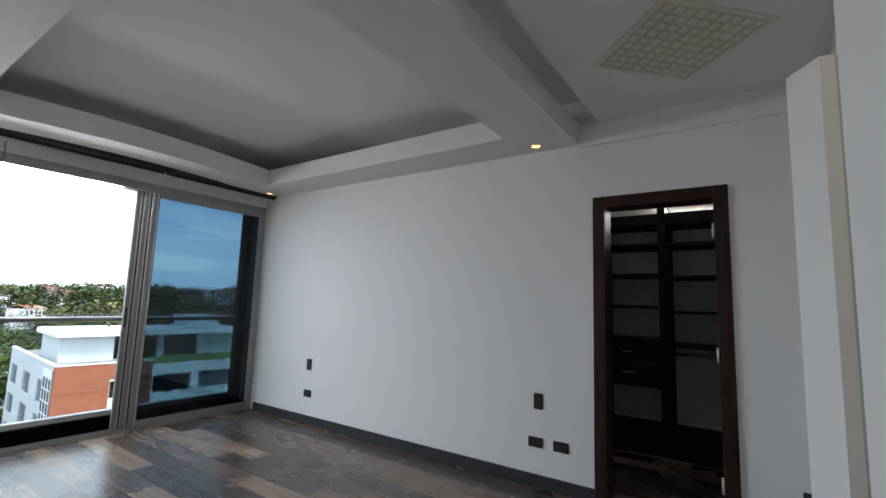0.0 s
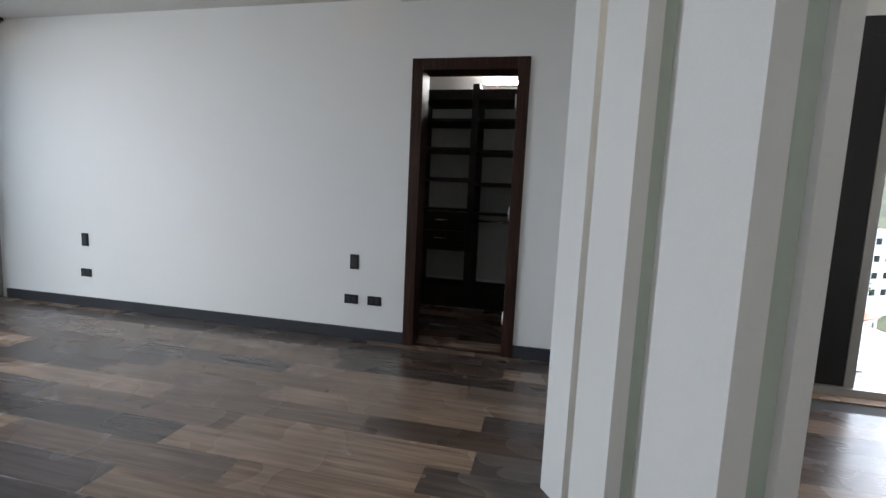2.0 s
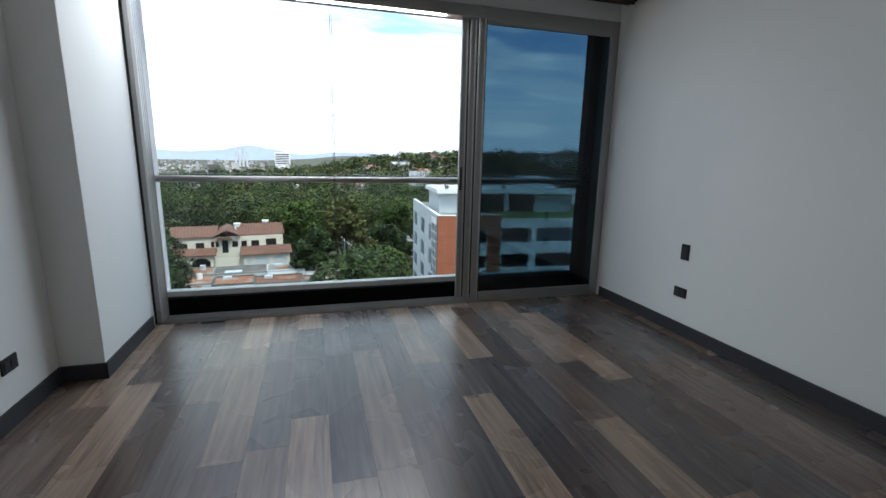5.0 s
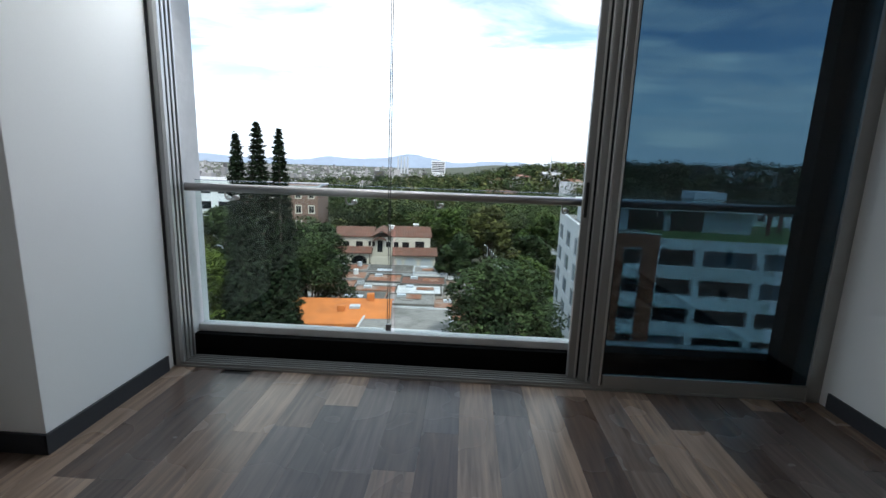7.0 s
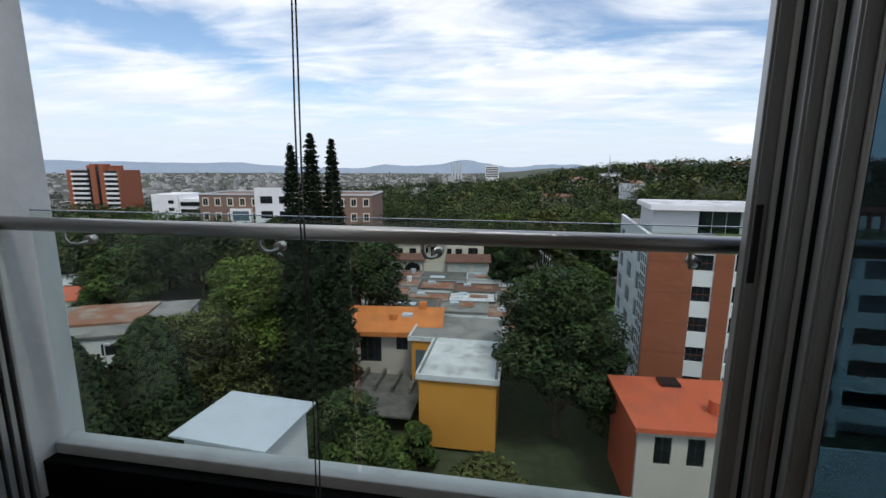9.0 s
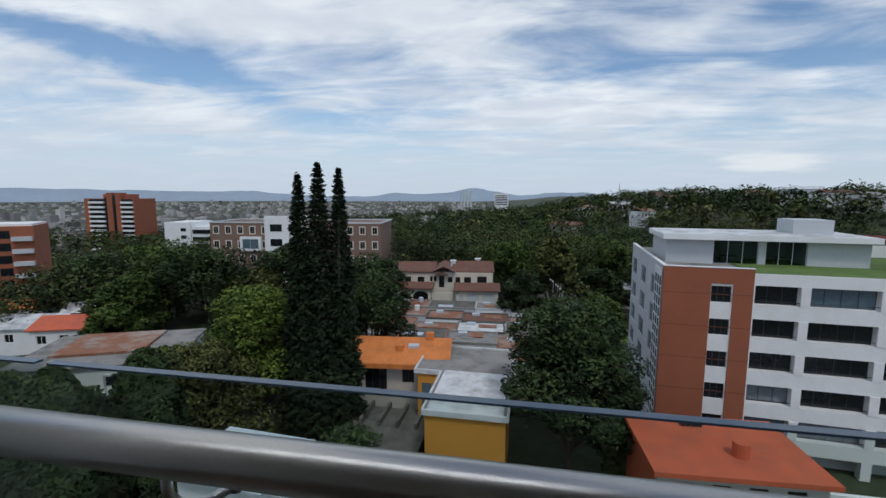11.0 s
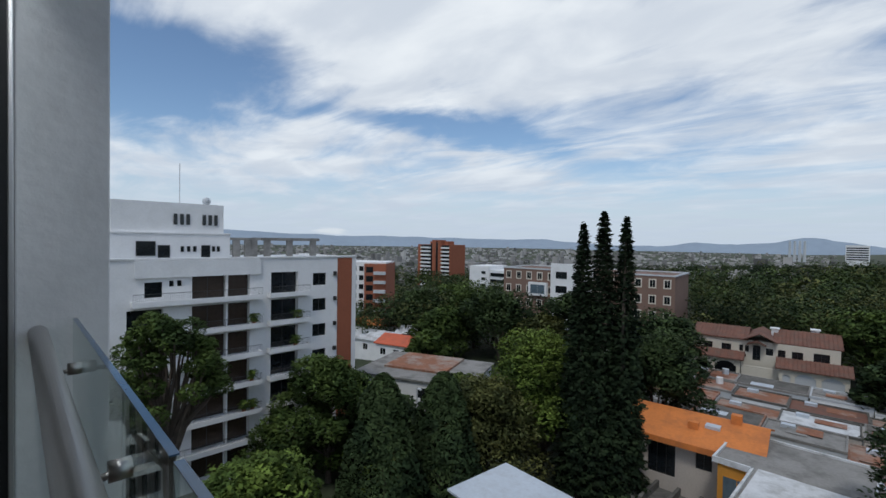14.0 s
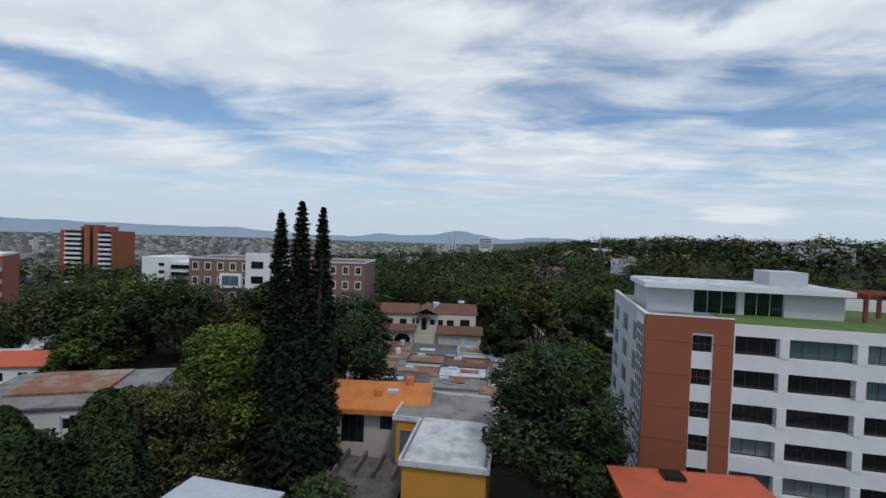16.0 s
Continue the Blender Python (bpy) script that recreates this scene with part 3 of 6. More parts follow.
# black strips put the shade of the channel grooves into colour
for y0, y1 in ((0.024, 0.040), (0.060, 0.078), (0.096, 0.116)):
    part("groove_strip", slab(WL0 + 0.0385, y0 + 0.001, 0.03, WL0 + 0.044, y1 - 0.001, WT - 0.09), M_RUBBER, lf, "black strip painted in for the channel groove's shade")
part("right_frame", slab(WR1 - 0.08, 0, 0, WR1, FD, WT - 0.09, 0.003), M_ALU, win)
trk = [slab(WL0, 0, -0.005, WR1, FD, 0.012)]
for k in range(5):
    trk.append(slab(WL0 + 0.045, 0.008 + k * 0.027, 0.012, WR1 - 0.08, 0.015 + k * 0.027, 0.03))
part("floor_track", union(*trk), M_ALU, win, "ribbed aluminium floor track")
# stacked leaf stiles: a flat face, a rounded ridge on its closing side, a dark gap behind
for k, (x0, x1) in enumerate(((2.095, 2.158), (2.158, 2.218), (2.218, 2.285))):
    y0 = 0.088 - k * 0.040
    st = part("stile", union(slab(x0, y0, 0.03, x1 - 0.012, y0 + 0.030, WT - 0.09, 0.003), slab(x0 + 0.008, y0 - 0.004, 0.03, x0 + 0.020, y0, WT - 0.09, 0.0015)), M_ALU, win)
    part("ridge", slab(x1 - 0.024, y0 - 0.013, 0.03, x1 - 0.011, y0 - 0.0005, WT - 0.09, 0.005), M_ALUB, st, "bright rounded edge of the stile")
    part("gasket", slab(x1 - 0.0115, y0 + 0.002, 0.03, x1 - 0.0005, y0 + 0.028, WT - 0.09), M_RUBBER, st, "black rubber gasket")
# dark backing, added so that nothing shows through between the stiles
part("gap_backing", slab(2.100, 0.1185, 0.03, 2.283, 0.126, WT - 0.09), M_ALUD, win, "dark backing added behind the stile gaps")
part("pull_handle", slab(2.104, 0.0800, 1.02, 2.122, 0.0868, 1.22, 0.003), M_RUBBER, win, "black recessed pull")
part("leaf_rail", slab(2.286, 0.004, 0.03, WR1 - 0.08, 0.034, 0.095), M_ALU, win)
part("leaf_rail", slab(2.286, 0.004, WT - 0.13, WR1 - 0.08, 0.034, WT - 0.09), M_ALU, win)
pane = part("pane", slab(2.286, 0.016, 0.095, WR1 - 0.08, 0.022, WT - 0.13), M_TINT, win, "blue-tinted glass pane")
pane.visible_shadow = False
# roller blinds in the ceiling pocket
for x0, x1 in ((XL + 0.25, 2.22), (2.26, XR - 0.02)):
    rb = hub("roller_blind", (x0, 5.06, 2.66), "rolled-up charcoal roller blind under the ceiling", "blind", "roller blinds")
    part("roll", rod((0.02, 0, 0), (x1 - x0 - 0.02, 0, 0), 0.045, 20), M_BLIND, rb, "", True)
    part("hem_bar", slab(0.02, -0.048, -0.075, x1 - x0 - 0.02, -0.036, -0.045, 0.003), M_ALUD, rb)
    part("fascia", slab(0, 0.05, -0.05, x1 - x0, 0.062, 0.06, 0.003), M_ALUD, rb)
    for xx in (0.0, x1 - x0 - 0.02):
        part("bracket", slab(xx, -0.05, -0.05, xx + 0.018, 0.05, 0.36), M_ALUD, rb)
# wall over the window
struct("wall_window_head", slab(XL, YW + 0.01, WT, XR, YW + 0.2, 3.1), M_WALL, "white wall over the window", "wall")

# bead chain of the blind
ch = hub("blind_chain", (1.02, 5.10, 0.38), "fine grey bead chain hanging from the roller blind in a loop", "chain")
for dx in (-0.003, 0.007):
    part("strand", tube([(dx * (1 + 0.2 * math.sin(i)), 0.01 * math.sin(i * 0.7), 0.03 + i * 0.127) for i in range(18)], 0.0022, 6), M_BEAD, ch)
part("loop", tube([(0.002 + 0.005 * math.cos(a), 0, 0.03 + 0.016 * math.sin(a)) for a in [math.pi + math.pi * k / 8 for k in range(9)]], 0.0022, 6), M_BEAD, ch)
bead = bmesh.new()
bmesh.ops.create_icosphere(bead, subdivisions=1, radius=0.0028)
bead_me = mesh_from("bead", bead, M_BEAD, True)
for i in range(138):
    for dx in (-0.003, 0.007):
        o = new("bead", bead_me)
        o.parent = ch
        u = i * 0.0155
        o.location = (dx * (1 + 0.2 * math.sin(u / 0.125)), 0.01 * math.sin(u / 0.125 * 0.7), 0.04 + u)
part("weight", slab(-0.012, -0.006, -0.02, 0.018, 0.006, 0.02, 0.003), M_CHROME, ch, "small clear tension weight")

# ---- balcony edge ----
YG, YRAIL, ZR = 5.51, 5.42, 1.10
# ledge, kerb lining and right side wall share one flat black
struct("floor_ledge", slab(-0.9, YW + FD, -0.3, 4.2, 5.56, -0.01), M_BLACK, "matte black ledge outside the window", "ledge")
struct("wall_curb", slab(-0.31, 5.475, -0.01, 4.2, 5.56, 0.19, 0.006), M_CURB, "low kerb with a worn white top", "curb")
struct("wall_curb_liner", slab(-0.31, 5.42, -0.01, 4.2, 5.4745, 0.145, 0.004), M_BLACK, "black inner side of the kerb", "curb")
struct("wall_side_left", slab(-0.75, YW + FD, -3, -0.31, 5.605, 5.5, 0.006), M_OUTW, "white plastered outer side wall", "wall")
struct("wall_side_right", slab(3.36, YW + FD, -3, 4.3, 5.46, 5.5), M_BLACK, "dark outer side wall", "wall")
struct("wall_facade_below", slab(-0.75, YW + 0.17, -26, 9.0, 5.56, -0.3), M_OUTW, "white outer wall of the building below", "wall")
rail = hub("balcony_railing", (0, YRAIL, 0), "brushed steel handrail with frameless glass panels", "railing")
part("handrail", rod((-0.31, 0, ZR), (3.36, 0, ZR), 0.025, 32), M_STEEL, rail, "", True)
for x0, x1, bx in ((-0.29, 0.975, (-0.016, 0.735)), (0.995, 2.325, (1.278, 2.037)), (2.345, 3.35, (2.6, 3.2))):
    gp = part("glass_pane", slab(x0, YG - YRAIL - 0.006, 0.10, x1, YG - YRAIL + 0.006, ZR + 0.038), M_CLEAR, rail, "clear frameless glass panel")
    gp.visible_shadow = False
    part("glass_edge", slab(x0, YG - YRAIL - 0.006, ZR + 0.0385, x1, YG - YRAIL + 0.006, ZR + 0.041), M_GEDGE, rail, "polished blue-green glass edge")
    for b in bx:
        br = part("bracket", tube([(b - 0.035, 0, ZR - 0.024), (b - 0.035, 0.002, ZR - 0.05), (b - 0.028, 0.012, ZR - 0.068), (b - 0.012, 0.03, ZR - 0.074), (b, 0.045, ZR - 0.068), (b, 0.084, ZR - 0.062)], 0.006, 10), M_STEEL, rail, "hooked steel bracket", True)
        part("knob", rod((b, 0.052, ZR - 0.062), (b, 0.083, ZR - 0.062), 0.017, 20), M_STEEL, br, "round steel glass clamp", True)

# ---- outside: terrain ----
GZ = -25.0


def terrain_z(x, y):
    d = math.hypot(x, y)
    z = GZ
    ridge = max(0.0, min(1.0, (x + 40) / 170.0)) * max(0.0, min(1.0, (y - 120) / 160.0))
    z += 19.0 * (3 * ridge ** 2 - 2 * ridge ** 3)
    z -= 14.0 * max(0.0, min(1.0, (-x - 60) / 250.0)) + 10.0 * max(0.0, min(1.0, (d - 400) / 800.0)) * (1 - ridge)
    z += 78.0 * max(0.0, min(1.0, (x - 120) / 330.0)) * max(0.0, min(1.0, (60 - y) / 120.0))
    z += 1.5 * noise.noise(Vector((x * 0.012, y * 0.012, 0))) * min(1.0, max(0.0, (d - 80) / 100))
    return z


M_GROUND = mat("green_ground", (0.042, 0.056, 0.024), 0.95, var=0.5, fine=1.2, coarse=0.06, bump=0.3, stain=(0.10, 0.09, 0.07), stain_scale=0.03, stain_amt=0.8)
gbm = bmesh.new()
rad = [0, 20, 40, 60, 85, 115, 150, 190, 240, 300, 370, 460, 580, 750, 1000, 1400, 2000, 3000, 4500]
NA = 96
prev = None
for r in rad:
    ring = [gbm.verts.new((r * math.cos(2 * math.pi * k / NA), r * math.sin(2 * math.pi * k / NA), terrain_z(r * math.cos(2 * math.pi * k / NA), r * math.sin(2 * math.pi * k / NA)))) for k in range(NA)] if r else [gbm.verts.new((0, 0, GZ))]
    if prev:
        for k in range(NA):
            if len(prev) == 1:
                gbm.faces.new((prev[0], ring[k], ring[(k + 1) % NA]))
            else:
                gbm.faces.new((prev[k], ring[k], ring[(k + 1) % NA], prev[(k + 1) % NA]))
    prev = ring
bmesh.ops.recalc_face_normals(gbm, faces=gbm.faces)
struct("ground", gbm, M_GROUND, "wooded valley floor with grass and earth", "ground", True)

# far mountains, with the haze of distance put into their base colour
M_MOUNT = mat("mountain_haze_tint", (0.27, 0.33, 0.40), 1.0, var=0.08, fine=0.02, coarse=0.003, bump=0.0)


def mountains(name, a0, a1, dist, base, peaks, seedv):
    bm = bmesh.new()
    n = 160
    lo, hi = [], []
    for i in range(n + 1):
        u = i / n
        a = radians(a0 + (a1 - a0) * u)
        h = base
        for c, w, amp in peaks:
            h += amp * math.exp(-((u - c) / w) ** 2)
        h += 14 * noise.fractal(Vector((u * 14, seedv, 0)), 1.0, 2.0, 4)
        h *= min(1, u * 12, (1 - u) * 12) * 0.9 + 0.1
        x, y = -dist * math.sin(a), dist * math.cos(a)
        lo.append(bm.verts.new((x * 0.93, y * 0.93, -60)))
        hi.append((bm.verts.new((x, y, h - 20)), bm.verts.new((x * 1.1, y * 1.1, -60))))
    for i in range(n):
        bm.faces.new((lo[i], lo[i + 1], hi[i + 1][0], hi[i][0]))
        bm.faces.new((hi[i][0], hi[i + 1][0], hi[i + 1][1], hi[i][1]))
    bmesh.ops.recalc_face_normals(bm, faces=bm.faces)
    return struct(name, bm, M_MOUNT, "distant mountain ridge, its blue-grey haze painted into the colour", "backdrop", True)


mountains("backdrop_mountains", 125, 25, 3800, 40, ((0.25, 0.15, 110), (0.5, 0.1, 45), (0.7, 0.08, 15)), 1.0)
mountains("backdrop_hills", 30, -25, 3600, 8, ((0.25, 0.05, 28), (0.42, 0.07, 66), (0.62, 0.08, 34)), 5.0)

# ---- building pieces ----
M_BRICKP = mat("terracotta_panel", (0.29, 0.092, 0.045), 0.8, var=0.12, fine=8, coarse=0.5, bump=0.1)
M_WHITEB = mat("white_building_paint", (0.77, 0.77, 0.77), 0.8, var=0.06, fine=6, coarse=0.3, bump=0.05, stain=(0.5, 0.5, 0.48), stain_scale=0.5, stain_amt=0.2)
M_GREYB = mat("grey_building_paint", (0.50, 0.52, 0.54), 0.8, var=0.08, fine=6, coarse=0.3, bump=0.05)
M_DARKG = mat("dark_window_glass", (0.012, 0.015, 0.018), 0.08, var=0.3, fine=2, coarse=0.3, bump=0.0)
M_BROWNG = mat("brown_blinded_glass", (0.045, 0.030, 0.022), 0.25, var=0.3, fine=3, coarse=0.4, bump=0.0)
M_BLUEG = mat("bluish_window_glass", (0.10, 0.14, 0.17), 0.1, var=0.3, fine=2, coarse=0.3, bump=0.0)
M_CURTG = mat("curtained_window_glass", (0.16, 0.18, 0.20), 0.15, var=0.35, fine=3, coarse=0.6, bump=0.0)
M_CURT = mat("grey_curtain", (0.30, 0.30, 0.30), 0.9, var=0.2, fine=20, coarse=1, bump=0.0)
M_PENT = glass_mat("penthouse_glass", (0.55, 0.66, 0.64))
M_LAWN = mat("lawn", (0.10, 0.16, 0.035), 0.95, var=0.35, fine=8, coarse=0.5, bump=0.4)
M_YARD = mat("dark_mossy_concrete", (0.13, 0.122, 0.11), 0.95, var=0.3, fine=4, coarse=0.5, bump=0.2, stain=(0.06, 0.058, 0.05), stain_scale=0.6, stain_amt=0.7)
M_CONC = mat("weathered_concrete", (0.26, 0.25, 0.235), 0.9, var=0.2, fine=5, coarse=0.4, bump=0.2, stain=(0.12, 0.115, 0.105), stain_scale=0.35, stain_amt=0.8)
M_ROOFW = mat("white_coated_roof", (0.62, 0.63, 0.64), 0.7, var=0.12, fine=3, coarse=0.4, bump=0.1, stain=(0.30, 0.30, 0.29), stain_scale=0.5, stain_amt=0.8)
M_ORANGE = mat("orange_roof_coating", (0.62, 0.20, 0.045), 0.7, var=0.12, fine=4, coarse=0.4, bump=0.1, stain=(0.36, 0.12, 0.04), stain_scale=0.6, stain_amt=0.6)
M_REDROOF = mat("red_roof_coating", (0.55, 0.11, 0.045), 0.7, var=0.12, fine=4, coarse=0.4, bump=0.1, stain=(0.34, 0.09, 0.05), stain_scale=0.6, stain_amt=0.6)
M_RUST = mat("rusty_roof", (0.26, 0.11, 0.06), 0.85, var=0.25, fine=3, coarse=0.4, bump=0.2, stain=(0.36, 0.33, 0.29), stain_scale=0.3, stain_amt=0.8)
M_TILER = mat("clay_tile_roof", (0.17, 0.075, 0.05), 0.85, var=0.3, fine=3, coarse=0.5, bump=0.4, stain=(0.13, 0.09, 0.07), stain_scale=0.8, stain_amt=0.7)
M_YELLOW = mat("ochre_wall_paint", (0.56, 0.25, 0.035), 0.8, var=0.08, fine=5, coarse=0.4, bump=0.05)
M_BEIGE = mat("beige_wall", (0.50, 0.45, 0.40), 0.85, var=0.12, fine=5, coarse=0.4, bump=0.05)
M_CREAM = mat("cream_villa_wall", (0.62, 0.57, 0.48), 0.85, var=0.1, fine=5, coarse=0.4, bump=0.05)
M_BROWN = mat("brown_brick_facade", (0.20, 0.125, 0.095), 0.85, var=0.12, fine=10, coarse=0.3, bump=0.05)
M_BLACKF = mat("black_railing_paint", (0.02, 0.02, 0.02), 0.5, bump=0.0)
M_METALR = mat("pale_metal_roof", (0.55, 0.60, 0.66), 0.45, 0.2, var=0.08, fine=3, coarse=0.5, bump=0.05, stain=(0.40, 0.42, 0.45), stain_scale=1.0, stain_amt=0.5)
M_POT = mat("terracotta_pot", (0.30, 0.11, 0.06), 0.8, bump=0.05)


def wall_with_holes(w, h, thick, holes):
    """One connected wall in the xz plane from (0,0) to (w,h), front at y=0, back at y=thick, with rectangular holes (x0, z0, x1, z1)."""
    xs = sorted({0, w, *[round(v, 4) for q in holes for v in (q[0], q[2]) if 0 < v < w]})
    zs = sorted({0, h, *[round(v, 4) for q in holes for v in (q[1], q[3]) if 0 < v < h]})
    nx, nz = len(xs) - 1, len(zs) - 1
    solid = [[not any(q[0] < (xs[i] + xs[i + 1]) / 2 < q[2] and q[1] < (zs[k] + zs[k + 1]) / 2 < q[3] for q in holes) for k in range(nz)] for i in range(nx)]
    bm = bmesh.new()
    pool = {}

    def v(i, k, b):
        if (i, k, b) not in pool:
            pool[i, k, b] = bm.verts.new((xs[i], thick * b, zs[k]))
        return pool[i, k, b]

    def full(i, k):
        return 0 <= i < nx and 0 <= k < nz and solid[i][k]

    for i in range(nx):
        for k in range(nz):
            if not solid[i][k]:
                continue
            bm.faces.new((v(i, k, 0), v(i + 1, k, 0), v(i + 1, k + 1, 0), v(i, k + 1, 0)))
            bm.faces.new((v(i, k, 1), v(i, k + 1, 1), v(i + 1, k + 1, 1), v(i + 1, k, 1)))
            if not full(i - 1, k):
                bm.faces.new((v(i, k, 0), v(i, k + 1, 0), v(i, k + 1, 1), v(i, k, 1)))
            if not full(i + 1, k):
                bm.faces.new((v(i + 1, k, 0), v(i + 1, k, 1), v(i + 1, k + 1, 1), v(i + 1, k + 1, 0)))
            if not full(i, k - 1):
                bm.faces.new((v(i, k, 0), v(i, k, 1), v(i + 1, k, 1), v(i + 1, k, 0)))
            if not full(i, k + 1):
                bm.faces.new((v(i, k + 1, 0), v(i + 1, k + 1, 0), v(i + 1, k + 1, 1), v(i, k + 1, 1)))
    return bm


WINDOW_MESHES = {}


def window_at(parent, x, z, w, h, depth=0.12, mullions=1, glass=None, framing=None, name="window", f=0.05):
    """A framed window set back in a facade hole; local facade coordinates."""
    key = (round(w, 2), round(h, 2), mullions, (glass or M_DARKG).name, (framing or M_BLACKF).name, f)
    if key not in WINDOW_MESHES:
        cuts = [f] + [w * (k + 1) / (mullions + 1) for k in range(mullions)] + [w - f]
        gaps = [(a + (0.03 if n else 0), f, b - (0.03 if n < len(cuts) - 2 else 0), h - f) for n, (a, b) in enumerate(zip(cuts, cuts[1:]))]
        fr = wall_with_holes(w, h, 0.06, gaps)
        WINDOW_MESHES[key] = (mesh_from("frame", fr, framing or M_BLACKF), mesh_from("pane", slab(f, 0.025, f, w - f, 0.04, h - f), glass or M_DARKG))
    a, b = WINDOW_MESHES[key]
    o = new(name, a)
    o.parent = parent
    o.location = (x, depth, z)
    g = new("pane", b)
    g.parent = o
    return o


def balcony_at(parent, x, z, w, out=0.9, front=0.28, bars=True):
    s = slab(x, -out, z - 0.25, x + w, 0.02, z)
    b = part("balcony", union(s, slab(x, -out, z, x + 0.06, -0.0, z + 0.0 + front), slab(x + w - 0.06, -out, z, x + w, 0, z + front), slab(x + 0.06, -out, z, x + w - 0.06, -out + 0.08, z + front)), M_WHITEB, parent)
    if bars:
        rl = [rod((x + 0.05, -out + 0.04, z + 1.0), (x + w - 0.05, -out + 0.04, z + 1.0), 0.025, 6)]
        n = max(2, int(w / 0.16))
        for k in range(n + 1):
            xx = x + 0.05 + (w - 0.1) * k / n
            rl.append(rod((xx, -out + 0.04, z + front), (xx, -out + 0.04, z + 1.0), 0.012, 4))
        part("metal_balustrade", union(*rl), M_BLACKF, b, "thin black metal bars")
    return b


# ---- white apartment block with balconies and a terracotta strip ----
LB_Y0, LB_L, LB_H = 8.0, 30.14, 25.1
lb = hub("apartment_building", pose(-49.2, LB_Y0, -26, 0, 0, 90), "white seven-storey apartment block with balconies and a terracotta strip", "building")
holes, wins = [], []
for k in range(7):
    zt = -2.83 + 26 - 3.17 * k            # window head
    if zt < 3:
        break
    if k < 6:
        wins.append((31.95 - LB_Y0, zt - 1.52, 1.83, 1.52, 1))
    wins.append((26.75 - LB_Y0, zt - 2.22, 3.3, 2.5, 1))
    wins.append((18.55 - LB_Y0, zt - 2.22, 3.3, 2.5, 1))
    wins.append((22.05 - LB_Y0, zt - 2.22, 2.3, 2.5, 0))
    if k == 0:
        wins.append((14.42 - LB_Y0, zt - 1.75, 1.5, 1.5, 0))
        wins.append((16.5 - LB_Y0, zt - 0.75, 0.42, 0.6, 0))
        wins.append((17.2 - LB_Y0, zt - 0.75, 0.42, 0.6, 0))
    else:
        wins.append((13.0 - LB_Y0, zt - 2.22, 3.0, 2.5, 1))
    wins.append((9.0 - LB_Y0, zt - 2.22, 2.6, 2.5, 1))
holes = [(x, z, x + w, z + h) for x, z, w, h, m in wins]
part("facade", wall_with_holes(LB_L, LB_H, 0.8, holes), M_WHITEB, lb)
part("core", slab(0.3, 0.9, 0, LB_L, 16, LB_H - 0.2), M_GREYB, lb)
part("side_wall", slab(LB_L - 0.35, 0.35, 0, LB_L, 16, LB_H), M_WHITEB, lb)
part("roof_ledge", slab(-0.1, -0.12, LB_H, LB_L + 0.1, 0.5, LB_H + 0.18), M_WHITEB, lb)
part("parapet_panel", slab(13.6 - LB_Y0, -0.25, LB_H - 1.75, 25.5 - LB_Y0, -0.0, LB_H - 0.1), M_WHITEB, lb)
part("terracotta_strip", slab(35.36 - LB_Y0, -0.06, 0, 37.45 - LB_Y0, 0, LB_H - 0.1), M_BRICKP, lb, "terracotta-coloured wall strip")
for x, z, w, h, m in wins:
    window_at(lb, x, z, w, h, 0.7 if h > 2 else 0.2, m, M_BROWNG if w in (3.3, 2.3) and 10 < x < 17 else None)
for k in range(7):
    zf = -5.1 + 26 - 3.17 * k
    if zf < 2:
        break
    balcony_at(lb, 13.3 - LB_Y0, zf, 12.1, 1.1)
    balcony_at(lb, 26.3 - LB_Y0, zf, 4.9, 1.0)
    part("air_unit", slab(34.75 - LB_Y0, -0.3, zf + 1.9, 35.1 - LB_Y0, 0, zf + 2.4), M_BLACKF, lb)
# penthouse, set back
part("penthouse", slab(4, 3, LB_H, 23.2 - LB_Y0, 12, LB_H + 2.6), M_WHITEB, lb)
part("upper_storey", slab(4.2, 3.3, LB_H + 2.75, 22.6 - LB_Y0, 11, LB_H + 5.9), M_WHITEB, lb)
part("roof_ledge", slab(3.9, 2.9, LB_H + 2.6, 23.3 - LB_Y0, 12, LB_H + 2.75), M_WHITEB, lb)
for x0, w, h, zz in ((14.6, 1.7, 1.5, 0.3), (16.5, 1.1, 1.4, 0), (20.6, 0.9, 1.4, 0), (18.6, 0.32, 0.6, 0.7), (19.2, 0.32, 0.6, 0.7), (19.8, 0.32, 0.6, 0.7), (21.7, 0.3, 0.6, 0.7), (22.2, 0.3, 0.6, 0.7), (18.0, 0.35, 1.15, 3.6), (18.6, 0.35, 1.15, 3.6), (19.2, 0.35, 1.15, 3.6), (20.8, 0.35, 1.15, 3.6), (21.4, 0.35, 1.15, 3.6), (22.0, 0.35, 1.15, 3.6)):
    window_at(lb, x0 - LB_Y0 - 0.4, LB_H + zz, w, h, 2.9 if zz < 3 else 3.2, 0)
pg = [slab(26.9 - LB_Y0, 3, LB_H + 2.0, 34.4 - LB_Y0, 3.4, LB_H + 2.35), slab(26.9 - LB_Y0, 6, LB_H + 2.0, 34.4 - LB_Y0, 6.4, LB_H + 2.35), slab(23.2 - LB_Y0, 3, LB_H + 2.0, 26 - LB_Y0, 3.4, LB_H + 2.3)]
for xx in (23.6, 24.9, 25.6, 27.2, 30.0, 33.2):
    pg.append(slab(xx - LB_Y0, 3.05, LB_H, xx + 0.75 - LB_Y0, 3.4, LB_H + 2.0))
for b in pg:
    part("pergola_beam", b, M_CONC, lb, "concrete pergola piece")
